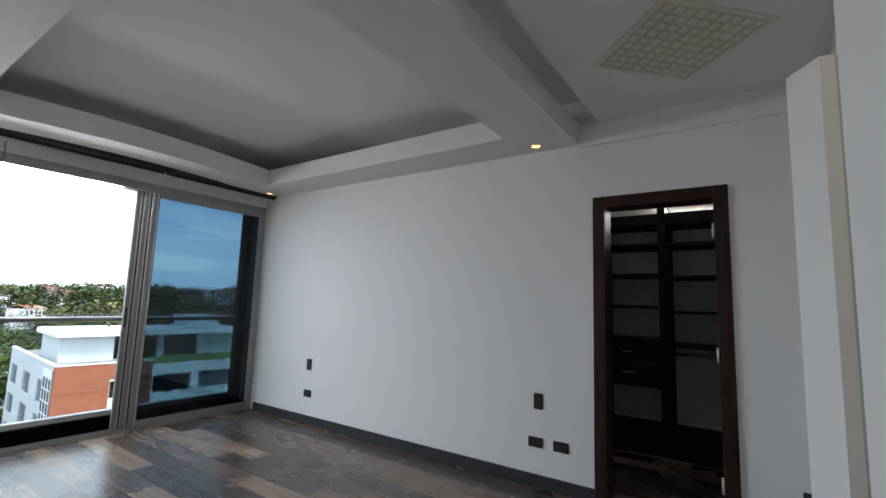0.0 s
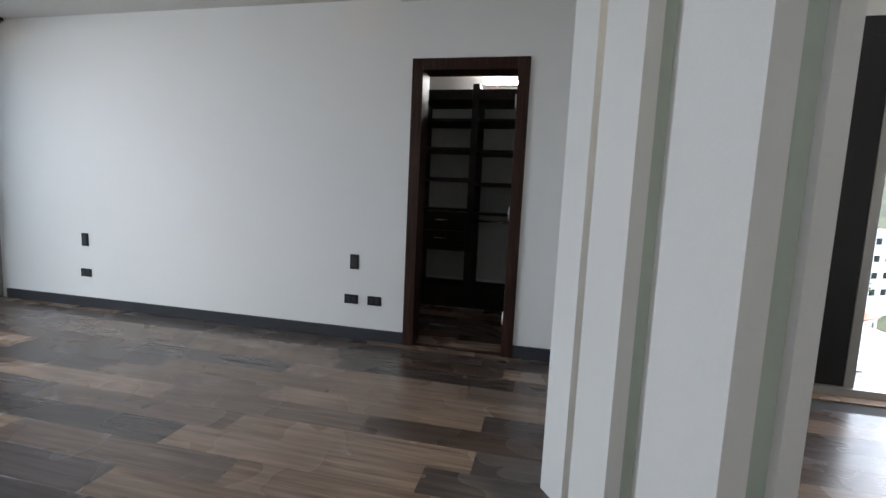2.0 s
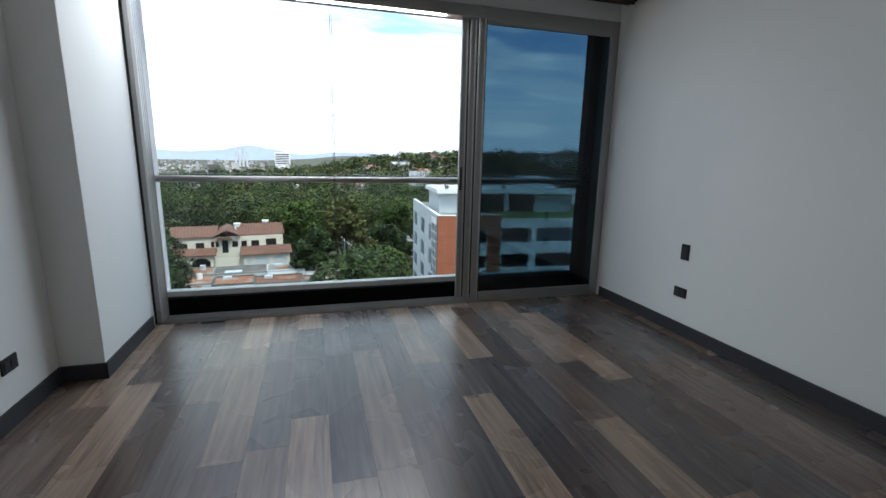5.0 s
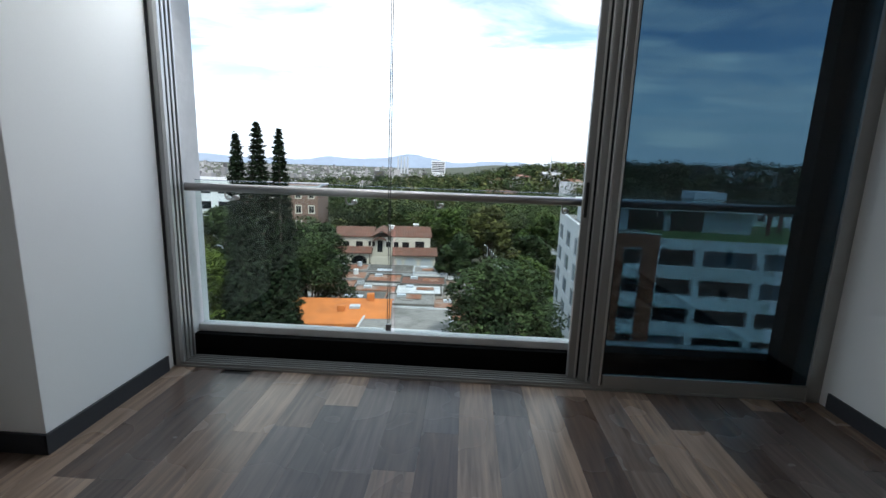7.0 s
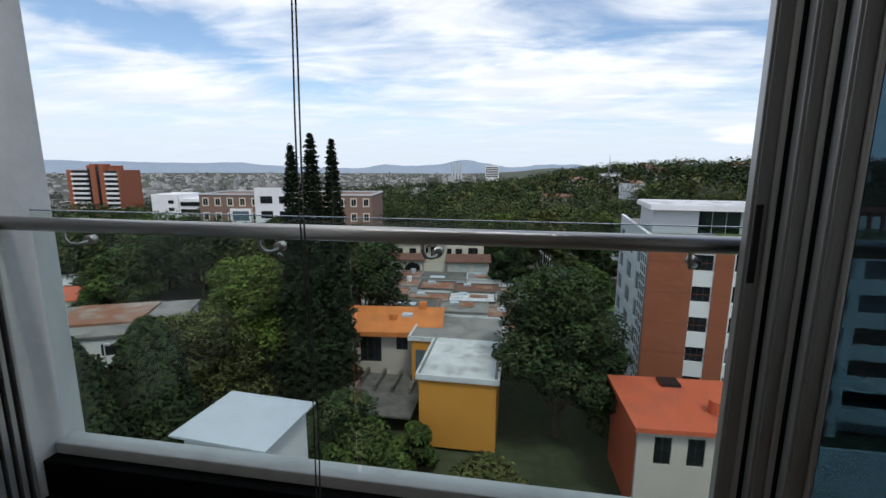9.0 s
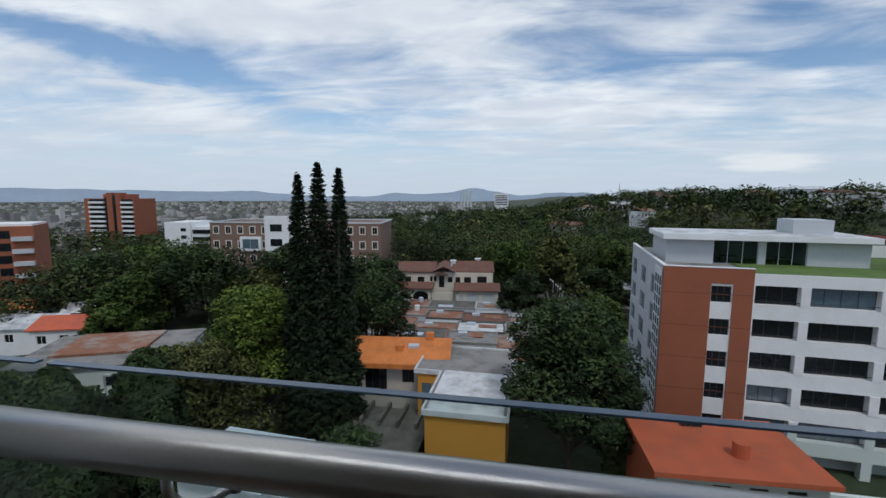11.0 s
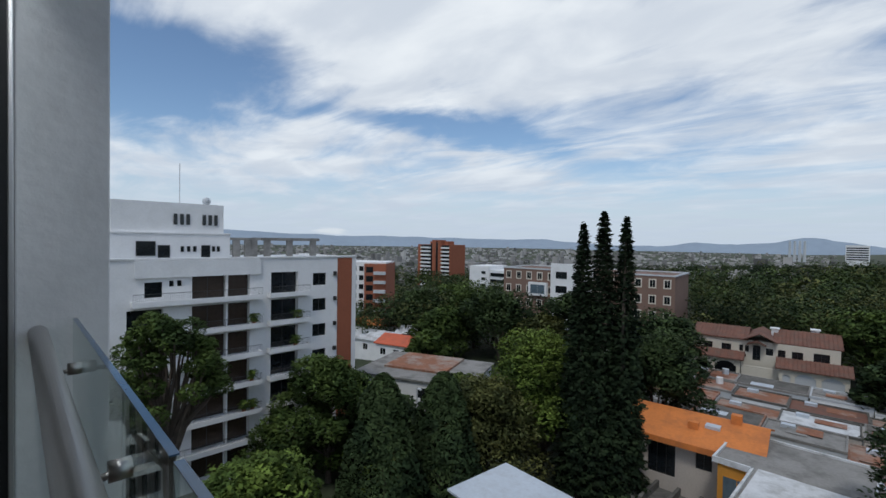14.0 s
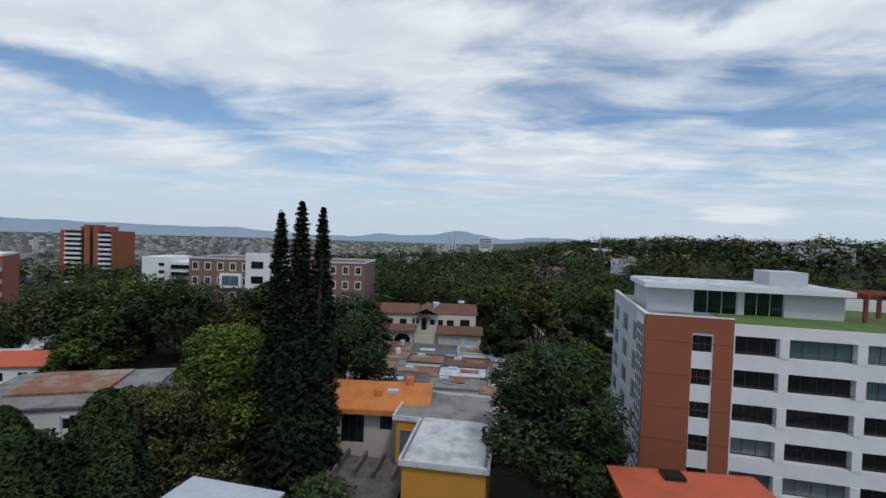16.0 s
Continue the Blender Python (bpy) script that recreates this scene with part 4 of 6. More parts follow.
part("antenna", rod((18.8 - LB_Y0, 6, LB_H + 5.9), (18.8 - LB_Y0, 6, LB_H + 10.5), 0.04, 6), M_GREYB, lb)
dish = bmesh.new()
bmesh.ops.create_uvsphere(dish, u_segments=12, v_segments=6, radius=0.45)
bmesh.ops.translate(dish, vec=(21 - LB_Y0, 4, LB_H + 6.3), verts=dish.verts)
part("dish", dish, M_GREYB, lb, "grey satellite dish", True)

# ---- office block with a roof garden ----
RB_X, RB_Y, RB_H = 14.8, 52.0, 20.5
rb2 = hub("office_building", pose(RB_X, RB_Y, -26, 0, 0, -4.5), "white office block with a terracotta corner and roof garden", "building")
W_BR, W_ALL = 7.85, 44.0
rows = [-7.25 + 26 - 3.24 * k for k in range(6)]
slot = [(4.25, z - 1.6, 6.15, z + 0.0) for z in rows]
wins = [(4.3, z - 1.6, 1.75, 1.6, 2, M_DARKG) for z in rows]
band = []
for k, z in enumerate(rows):
    x = W_BR + 0.1
    j = 0
    while x < W_ALL - 5:
        w = 3.7 if j == 0 else 5.3
        band.append((x, z - 1.62, w, 1.85, 2 if j == 0 else 3, (M_DARKG, M_DARKG, M_BLUEG, M_DARKG, M_CURTG)[(2 * j + 3 * k) % 5]))
        x += w + 0.8
        j += 1
part("facade", wall_with_holes(W_ALL - W_BR, RB_H - 0.4, 0.8, [(x - W_BR, z, x - W_BR + w, z + h) for x, z, w, h, m, g in band]), M_WHITEB, rb2).location = (W_BR, 0, 0)
for x, z, w, h, m, g in band:
    if z > 1:
        part("guard_rail", slab(x, 0.02, z + 0.34, x + w, 0.06, z + 0.40), M_BLACKF, rb2, "thin black guard rail")
        part("pier", slab(x + w + 0.02, -0.06, z + 0.02, x + w + 0.78, -0.004, z + h - 0.02), M_WHITEB, rb2)
part("terracotta_corner", union(wall_with_holes(W_BR, RB_H, 0.5, [(q[0], 2.0, q[2], 19.0) for q in slot[:1]])), M_BRICKP, rb2, "terracotta-clad corner")
bb = part("slot_wall", wall_with_holes(1.9, 17.0, 0.3, [(0.05, z - 1.6 - 2.0, 1.8, z - 2.0) for z in rows if z > 3.7]), M_WHITEB, rb2)
bb.location = (4.25, 0.1, 2.0)
for k in range(5):
    part("joint", slab(0, -0.012, 5.0 + 3.24 * k - 0.03, W_BR, 0.0, 5.0 + 3.24 * k + 0.03), mat("joint_shadow", (0.16, 0.05, 0.03), 0.9), rb2)
part("core", slab(0.9, 1.6, 0, W_ALL - 0.5, 21, RB_H - 0.6), M_GREYB, rb2)
for x, z, w, h, m, g in wins:
    if z > 1:
        window_at(rb2, x, z, w, h, 0.3, m, g)
for x, z, w, h, m, g in band:
    if z > 1:
        window_at(rb2, x, z, w, h, 0.68, m, g)
# glazed side
side = part("side_facade", wall_with_holes(21, RB_H, 0.4, [(1.0 + 7 * a, z - 2.2, 4.6 + 7 * a, z) for a in range(3) for z in rows]), M_GREYB, rb2)
side.matrix_basis = pose(0, 21.5, 0, 0, 0, -90)
for a in range(3):
    for z in rows:
        if z > 2.4:
            o = window_at(side, 1.0 + 7 * a, z - 2.2, 3.6, 2.2, 0.1, 3, M_BLUEG, M_GREYB)
            aw = part("awning", slab(0.2, -0.55, 1.15, 1.2, -0.5, 1.2), M_WHITEB, o)
cw = part("curtain_wall", slab(17.6, -0.05, 2.0, 20.9, -0.005, RB_H - 0.4), M_BLUEG, side, "bluish glazed strip")
part("grid", wall_with_holes(3.3, RB_H - 2.4, 0.05, [(0.08 + 1.08 * a, 0.1 + 1.08 * b, 1.08 + 1.08 * a, 1.1 + 1.08 * b) for a in range(3) for b in range(16)]), M_WHITEB, cw, "white glazing bars").location = (17.6, -0.10, 2.0)
part("roof_deck", slab(0.4, 0.9, RB_H - 0.9, 7.8, 21, RB_H - 0.45), M_CONC, rb2, "grey roof deck")
part("roof_lawn", slab(7.8, 0.2, RB_H - 0.9, W_ALL, 21, RB_H - 0.33), M_LAWN, rb2, "green roof lawn")
part("parapet", union(slab(-0.05, -0.05, RB_H, W_BR, 0.35, RB_H + 0.08), slab(-0.05, 0.35, RB_H, 0.35, 21.5, RB_H + 0.08)), M_WHITEB, rb2)
ph = part("penthouse", union(slab(1.3, 6.2, RB_H - 0.45, 6.0, 14, RB_H + 2.2), slab(14.6, 6.2, RB_H - 0.45, 20.0, 14, RB_H + 2.2), slab(10.2, 6.2, RB_H - 0.45, 10.9, 6.6, RB_H + 2.2), slab(6.0, 11, RB_H - 0.45, 14.6, 14, RB_H + 2.2)), M_GREYB, rb2)
part("roof_slab", slab(0.8, 5.2, RB_H + 2.2, 20.4, 14.5, RB_H + 2.75), M_WHITEB, rb2)
part("roof_coating", slab(1.0, 5.4, RB_H + 2.751, 20.2, 14.3, RB_H + 2.80), M_ROOFW, rb2, "weathered pale roof coating")
part("curtain", slab(7.4, 8.4, RB_H - 0.4, 9.4, 8.5, RB_H + 2.0), M_CURT, rb2, "grey curtain behind the glass")
for k in range(2):
    part("table", union(slab(7.0 + k * 4.6, 7.3, RB_H + 0.3, 8.6 + k * 4.6, 8.1, RB_H + 0.35), slab(7.7 + k * 4.6, 7.6, RB_H - 0.44, 7.9 + k * 4.6, 7.8, RB_H + 0.3)), M_BLACKF, rb2, "dark table behind the glass")
part("stair_box", slab(14.3, 9.0, RB_H + 2.81, 18.0, 13, RB_H + 4.3), M_GREYB, rb2)
for x0, w in ((6.0, 4.2), (10.9, 3.7)):
    window_at(rb2, x0, RB_H - 0.42, w, 2.6, 6.4, 2, M_PENT, M_GREYB)
pg = []
for xx in (21.0, 24.5):
    pg += [slab(xx, 5, RB_H - 0.2, xx + 0.3, 5.3, RB_H + 2.3), slab(xx, 9, RB_H - 0.2, xx + 0.3, 9.3, RB_H + 2.3), slab(xx, 4.6, RB_H + 2.3, xx + 0.3, 9.8, RB_H + 2.6)]
for k in range(6):
    pg.append(slab(20.6, 4.9 + k * 0.9, RB_H + 2.6, 25.2, 5.05 + k * 0.9, RB_H + 2.75))
M_REDP = mat("dark_red_paint", (0.22, 0.035, 0.03), 0.6)
for b in pg:
    part("pergola_beam", b, M_REDP, rb2, "dark red timber beam")
part("back_wall", slab(20, 15, RB_H - 0.2, W_ALL, 15.2, RB_H + 1.2), M_WHITEB, rb2)
part("stair_box", slab(27.5, 6, RB_H - 0.2, 33, 12, RB_H + 3.0), M_WHITEB, rb2)


def block(name, m, w, d, h, wall, cols, rows_n, win_w, win_h, sill, storey, label, framing=None, glass=None, top=None, f=0.05):
    """A plain building with a grid of real windows on its front and one side."""
    b = hub(name, m, label, "building")
    dx = w / cols
    hs = [(dx * (i + 0.5) - win_w / 2, h - storey * (j + 1) + sill, dx * (i + 0.5) + win_w / 2, h - storey * (j + 1) + sill + win_h) for i in range(cols) for j in range(rows_n)]
    part("facade", wall_with_holes(w, h, 0.4, hs), wall, b)
    part("core", slab(0.02, 0.55, 0, w - 0.02, d, h - 0.1), wall, b)
    for q in hs:
        window_at(b, q[0], q[1], q[2] - q[0], q[3] - q[1], 0.2 if f < 0.1 else -0.04, 1, glass, framing, f=f)
    part("roof_edge", union(slab(-0.15, -0.15, h, w + 0.15, 0.35, h + 0.35), slab(-0.15, d - 0.3, h, w + 0.15, d + 0.15, h + 0.35), slab(-0.15, 0.35, h, 0.35, d - 0.3, h + 0.35), slab(w - 0.35, 0.35, h, w + 0.15, d - 0.3, h + 0.35)), top or wall, b)
    return b


br = block("brown_building", pose(-83, 112, -30, 0, 0, 8.6), 46.5, 18, 23.6, M_BROWN, 14, 5, 1.75, 2.3, 0.9, 3.9, "brown brick apartment block with small pale-framed windows", M_CREAM, M_DARKG, M_GREYB, f=0.28)
part("white_bay", slab(15.5, -1.2, 0, 27, 0, 25.6), M_WHITEB, br, "projecting white bay")
for k in range(5):
    window_at(br, 17, 21.5 - k * 3.9, 3.2, 1.9, -1.24, 1)
    window_at(br, 22, 21.5 - k * 3.9, 3.2, 1.9, -1.24, 1)
part("oriel", slab(8.5, -0.9, 16.2, 14.2, 0, 20.0), M_WHITEB, br)
window_at(br, 9.2, 16.8, 4.4, 2.6, -0.94, 1, M_BLUEG, M_GREYB)

tw = hub("tower_block", pose(-298, 262, -45, 0, 0, 9) @ Matrix.Diagonal((0.76, 1, 1, 1)), "tall red and white striped apartment tower", "building")
part("core", slab(0, 0, 0, 46, 22, 43), M_BRICKP, tw)
part("lift_shaft", union(slab(22, -1, 0, 27, 6, 47), slab(30, -1, 0, 34, 6, 47), slab(14, 4, 43, 38, 14, 46)), M_BRICKP, tw)
part("dark_strip", slab(27, -0.5, 0, 30, 1, 45), M_DARKG, tw)
part("dark_strip", slab(19.5, -0.5, 0, 22, 1, 44), M_DARKG, tw)
for k in range(13):
    for x0, x1 in ((5, 19), (34.5, 45)):
        part("balcony", slab(x0, -1.4, 41 - k * 3.2 - 1.3, x1, 0, 41 - k * 3.2), M_WHITEB, tw)
        part("window_band", slab(x0, -0.06, 41 - k * 3.2, x1, 0.01, 42.7 - k * 3.2), M_DARKG, tw)

wb = hub("white_block", pose(-161, 181, -40, 0, 0, 9), "white and grey office block with window bands", "building")
part("core", union(slab(0, 0, 0, 12, 18, 28.5), slab(12, 1, 0, 24.5, 18, 26.5)), M_WHITEB, wb)
for k in range(6):
    part("window_band", slab(12.5, 0.7, 23.4 - k * 3.3, 24.2, 1.02, 25.2 - k * 3.3), M_DARKG, wb)
    window_at(wb, 7.5, 24.4 - k * 3.3, 2.5, 1.5, -0.05, 1)

ob = hub("red_block", pose(-129, 84, -36, 0, 0, 40), "low red and white apartment block", "building")
part("core", slab(0, 0, 0, 15, 12, 30), M_WHITEB, ob)
part("red_wing", slab(8.0, -1, 0, 15.4, 12, 29.5), M_BRICKP, ob, "terracotta-coloured wing")
for k in range(6):
    for x in (1.0, 3.6, 6.0):
        window_at(ob, x, 27 - k * 3.0, 1.5, 1.6, -0.05, 0)
    window_at(ob, 8.6, 26.6 - k * 3.0, 2.4, 1.9, -1.05, 0)
    part("balcony", slab(11.4, -2.2, 26 - k * 3.0, 15.2, -1, 27.0 - k * 3.0), M_GREYB, ob)

# ---- houses below ----
def gable(x0, y0, z0, x1, y1, rise, over=0.4, thick=0.18, axis="x"):
    """A ridged roof over a rectangle."""
    bm = bmesh.new()
    x0, x1, y0, y1 = x0 - over, x1 + over, y0 - over, y1 + over
    if axis == "x":
        ym = (y0 + y1) / 2
        c = [(x0, y0, z0), (x1, y0, z0), (x1, ym, z0 + rise), (x0, ym, z0 + rise), (x0, y1, z0), (x1, y1, z0)]
    else:
        xm = (x0 + x1) / 2
        c = [(x0, y1, z0), (x0, y0, z0), (xm, y0, z0 + rise), (xm, y1, z0 + rise), (x1, y1, z0), (x1, y0, z0)]
    t = [bm.verts.new((a, b, z + thick)) for a, b, z in c]
    u = [bm.verts.new(p) for p in c]
    for q in ((0, 1, 2, 3), (3, 2, 5, 4)):
        bm.faces.new([t[i] for i in q])
        bm.faces.new([u[i] for i in q[::-1]])
    for a, b in ((0, 1), (1, 2), (2, 5), (5, 4), (4, 3), (3, 0)):
        bm.faces.new((u[a], u[b], t[b], t[a]))
    bmesh.ops.recalc_face_normals(bm, faces=bm.faces)
    return bm


def house(name, at, rz, w, d, h, wall, roof, rise, label, axis="x", wins=3, flat=False):
    b = hub(name, pose(*at, 0, 0, rz), label, "house")
    n = max(1, wins)
    hs = [((w / n) * (i + 0.5) - 0.7, h - 2.3, (w / n) * (i + 0.5) + 0.7, h - 0.9) for i in range(n)]
    part("wall", wall_with_holes(w, h, 0.25, hs), wall, b)
    part("body", slab(0, 0.4, 0, w, d, h), wall, b)
    for q in hs:
        window_at(b, q[0], q[1], 1.4, 1.4, 0.12, 1, M_DARKG, M_WHITEB)
    part("roof", slab(-0.3, -0.3, h, w + 0.3, d + 0.3, h + 0.22) if flat else gable(0, 0, h, w, d, rise, axis=axis), roof, b)
    return b


oh = hub("orange_roof_house", pose(-21, 52.5, -24.6, 0, 0, 6), "beige two-storey house with a bright orange roof", "house")
part("wall", wall_with_holes(13.0, 6.6, 0.3, [(4.2, 2.6, 6.8, 6.2), (1.2, 4.2, 2.4, 5.8), (8.6, 4.2, 10.0, 5.8)]), M_BEIGE, oh)
part("body", slab(0, 0.5, 0, 13.0, 8.5, 6.6), M_BEIGE, oh)
window_at(oh, 4.2, 2.6, 2.6, 3.6, 0.12, 2)
window_at(oh, 1.2, 4.2, 1.2, 1.6, 0.12, 1)
window_at(oh, 8.6, 4.2, 1.4, 1.6, 0.12, 1)
part("roof", gable(-0.6, -0.6, 6.6, 13.8, 8.5, 1.6), M_ORANGE, oh, "orange coated roof")
part("fascia", slab(-1.0, -1.05, 6.2, 14.2, -0.95, 6.75), M_ORANGE, oh)
for xx, yy, zz in ((7.6, 1.2, 7.0), (11.0, 3.4, 7.9)):
    part("chimney", slab(xx, yy, zz, xx + 0.9, yy + 0.8, zz + 1.2), M_ORANGE, oh)
for xx in (9.0, 9.6):
    part("skylight", slab(xx, 1.8 + (xx - 9) * 2, 7.7, xx + 1.3, 2.9 + (xx - 9) * 2, 8.0), M_METALR, oh)

gh = hub("flat_roof_house", (0, 0, -24.6), "ochre house with a flat weathered concrete roof", "house")
part("wall", union(slab(-7.0, 41.6, 0, 0.1, 50.4, 6.9), slab(-9.8, 50.4, 0, -0.1, 58.0, 6.9)), M_YELLOW, gh)
part("roof", union(slab(-7.2, 41.4, 6.9, 0.3, 50.4, 7.1), slab(-10.1, 50.4, 6.9, 0.3, 58.3, 7.1)), M_CONC, gh, "flat concrete roof")
part("coating", slab(-6.9, 41.8, 7.1, -0.1, 50.9, 7.13), M_ROOFW, gh, "white waterproof coating")
part("rim", union(slab(-7.25, 41.3, 6.8, 0.35, 41.5, 7.3), slab(0.2, 41.5, 6.8, 0.4, 58.4, 7.3), slab(-10.2, 50.2, 6.8, -7.2, 50.4, 7.3), slab(-7.3, 41.5, 6.8, -7.1, 50.4, 7.3), slab(-10.2, 50.4, 6.8, -10.0, 58.3, 7.3), slab(-10, 58.2, 6.8, 0.2, 58.4, 7.3)), M_ROOFW, gh)
window_at(gh, -9.4, 3.0, 2.2, 2.8, 50.34, 1, M_BLUEG, M_YELLOW)
part("yard_roof", slab(-17, 43, 1.6, -8.2, 51.8, 1.8), M_YARD, gh, "grey yard roof")
for k in range(4):
    part("beam", slab(-15.5 + k * 2, 47.5, 1.8, -15.2 + k * 2, 51.8, 2.5), M_YARD, gh)

mh = hub("metal_roof_house", pose(-20.3, 27.5, -22, 0, 0, -4), "small house with a pale blue-white metal roof", "house")
part("wall", slab(0.4, 0.4, 0, 6.5, 5.3, 5.6), M_WHITEB, mh)
part("roof", slab(-0.2, -0.2, 5.85, 7.0, 5.9, 6.0), M_METALR, mh, "pale corrugated metal roof")

rr = hub("red_roof_house", pose(10.6, 35.6, -24.6, 0, 0, 3), "house with a bright red coated roof", "house")
part("wall", wall_with_holes(10.6, 7.4, 0.3, [(1.2 + 2.3 * k, 4.6, 2.4 + 2.3 * k, 6.8) for k in range(4)]), M_BEIGE, rr)
part("body", slab(0, 0.5, 0, 10.6, 7.2, 7.4), M_REDROOF, rr)
for k in range(4):
    window_at(rr, 1.2 + 2.3 * k, 4.6, 1.2, 2.2, 0.12, 1)
part("roof", slab(-0.4, -0.6, 7.4, 11.0, 7.8, 7.75), M_REDROOF, rr, "red coated roof")
part("chimney", rod((6.2, 2.2, 7.7), (6.2, 2.2, 8.8), 0.55, 14), M_REDROOF, rr)
part("skylight", slab(3.6, 6.0, 7.75, 5.2, 7.4, 8.0), M_DARKG, rr)
thing("garden_wall", slab(21.5, 37, -25.5, 36, 37.3, -18.3), M_WHITEB, "long white boundary wall beside the red-roofed house", "wall")

def arch_wall(w, h, thick, spans):
    """A wall in the xz plane with round-headed openings (x0, x1, sill, spring)."""
    bm = bmesh.new()
    cols = [0.0]
    for x0, x1, lo, sp in spans:
        cols += [x0 + (x1 - x0) * k / 10 for k in range(11)]
    cols.append(w)

    def limits(x):
        for x0, x1, lo, sp in spans:
            if x0 < x < x1:
                r = (x1 - x0) / 2
                return lo, sp + math.sqrt(max(0.0, r * r - (x - (x0 + x1) / 2) ** 2)) * 0.7
        return None

    for a, c in zip(cols, cols[1:]):
        if c - a < 1e-6:
            continue
        q = limits((a + c) / 2)
        for z0, z1 in ([(0, h)] if q is None else [(0, q[0]), (q[1], h)]):
            if z1 - z0 > 0.01:
                box_into(bm, a, 0, z0, c, thick, z1)
    return bm


vl = hub("villa", pose(-28, 104, -22.4, 0, 0, 8), "cream villa with clay tile roofs and arched openings", "house")
VW = [(1.6, 3.6, 1.5, 1.3), (4.6, 3.6, 1.6, 1.3), (11.6, 3.6, 1.1, 1.3), (13.4, 3.6, 1.1, 1.3), (15.4, 3.3, 1.6, 1.6), (18.4, 3.2, 2.2, 1.9)]
part("wall", wall_with_holes(22, 6.0, 0.4, [(x, z, x + w, z + h) for x, z, w, h in VW] + [(7.5, 3.8, 8.1, 5.0), (8.4, 3.8, 9.0, 5.0), (9.6, 2.4, 10.8, 5.2)]), M_CREAM, vl)
part("body", slab(0, 0.6, 0, 22, 11, 6.0), M_CREAM, vl)
for x, z, w, h in VW + [(7.5, 3.8, 0.6, 1.2), (8.4, 3.8, 0.6, 1.2), (9.6, 2.4, 1.2, 2.8)]:
    window_at(vl, x, z, w, h, 0.2, 1)
for x0, x1, y0, y1, z0, rise, ax, lb_ in ((0, 8.5, 0, 10.5, 6.0, 1.5, "x", "clay tile roof"), (8.4, 13.0, -0.8, 8, 6.1, 1.4, "y", "clay tile gable roof"),
                                     (13.0, 22, 0.4, 11, 6.0, 1.7, "x", "clay tile roof"), (-0.2, 8.2, -4.2, -0.4, 2.9, 1.1, "x", "clay tile porch roof"),
                                     (13.6, 23.0, -5.2, -0.2, 2.7, 1.3, "x", "clay tile garage roof")):
    r_ = part("roof", gable(x0, y0, z0, x1, y1, rise, axis=ax), M_TILER, vl, lb_)
    n_ = int((x1 - x0) / 0.55)
    if ax == "x":
        ym_, e_ = (y0 + y1) / 2, 0.4
        rb_ = bmesh.new()
        for k in range(n_ + 1):
            xx = x0 - 0.3 + (x1 - x0 + 0.6) * k / n_
            rod((xx, y0 - e_, z0 + 0.2), (xx, ym_, z0 + rise + 0.2), 0.09, 5, bm=rb_)
        part("tile_relief", rb_, M_TILER, r_, "rounded clay tile rows")
part("porch_wall", arch_wall(8.0, 2.9, 0.3, ((0.6, 3.4, 0, 1.2), (4.0, 7.4, 0, 1.2))), M_CREAM, vl, "arcade with two arches").location = (0, -4.0, 0)
# near-black sheet behind the arches, the porch's shade put into its colour
part("porch_depth", slab(0.1, -1.2, 0, 7.9, -1.0, 2.8), M_DARKG, vl, "dark sheet painting the shade inside the porch")
part("garage_wall", arch_wall(9.2, 2.7, 0.3, ((0.5, 1.6, 0, 1.4), (2.2, 5.0, 0, 1.2), (5.7, 8.6, 0, 1.2))), M_CREAM, vl, "garage front with arched doors").location = (13.7, -5.1, 0)
part("garage_door", slab(13.9, -4.9, 0, 22.7, -4.8, 2.5), M_GREYB, vl, "pale slatted garage doors")
part("garden_wall", slab(8.2, -3.6, 0, 13.6, -3.3, 2.0), M_CREAM, vl)
part("dormer_hood", gable(9.1, -0.9, 5.3, 11.3, 0.4, 0.7, axis="y"), M_TILER, vl)
for xx, yy, zz in ((12.2, 4, 7.2), (18.2, 6, 7.4)):
    ck = part("chimney", slab(xx, yy, zz - 1.2, xx + 1.1, yy + 1.1, zz + 0.8), M_WHITEB, vl)
    part("chimney_cap", slab(xx - 0.2, yy - 0.2, zz + 0.8, xx + 1.3, yy + 1.3, zz + 1.0), M_WHITEB, ck)

random.seed(7)


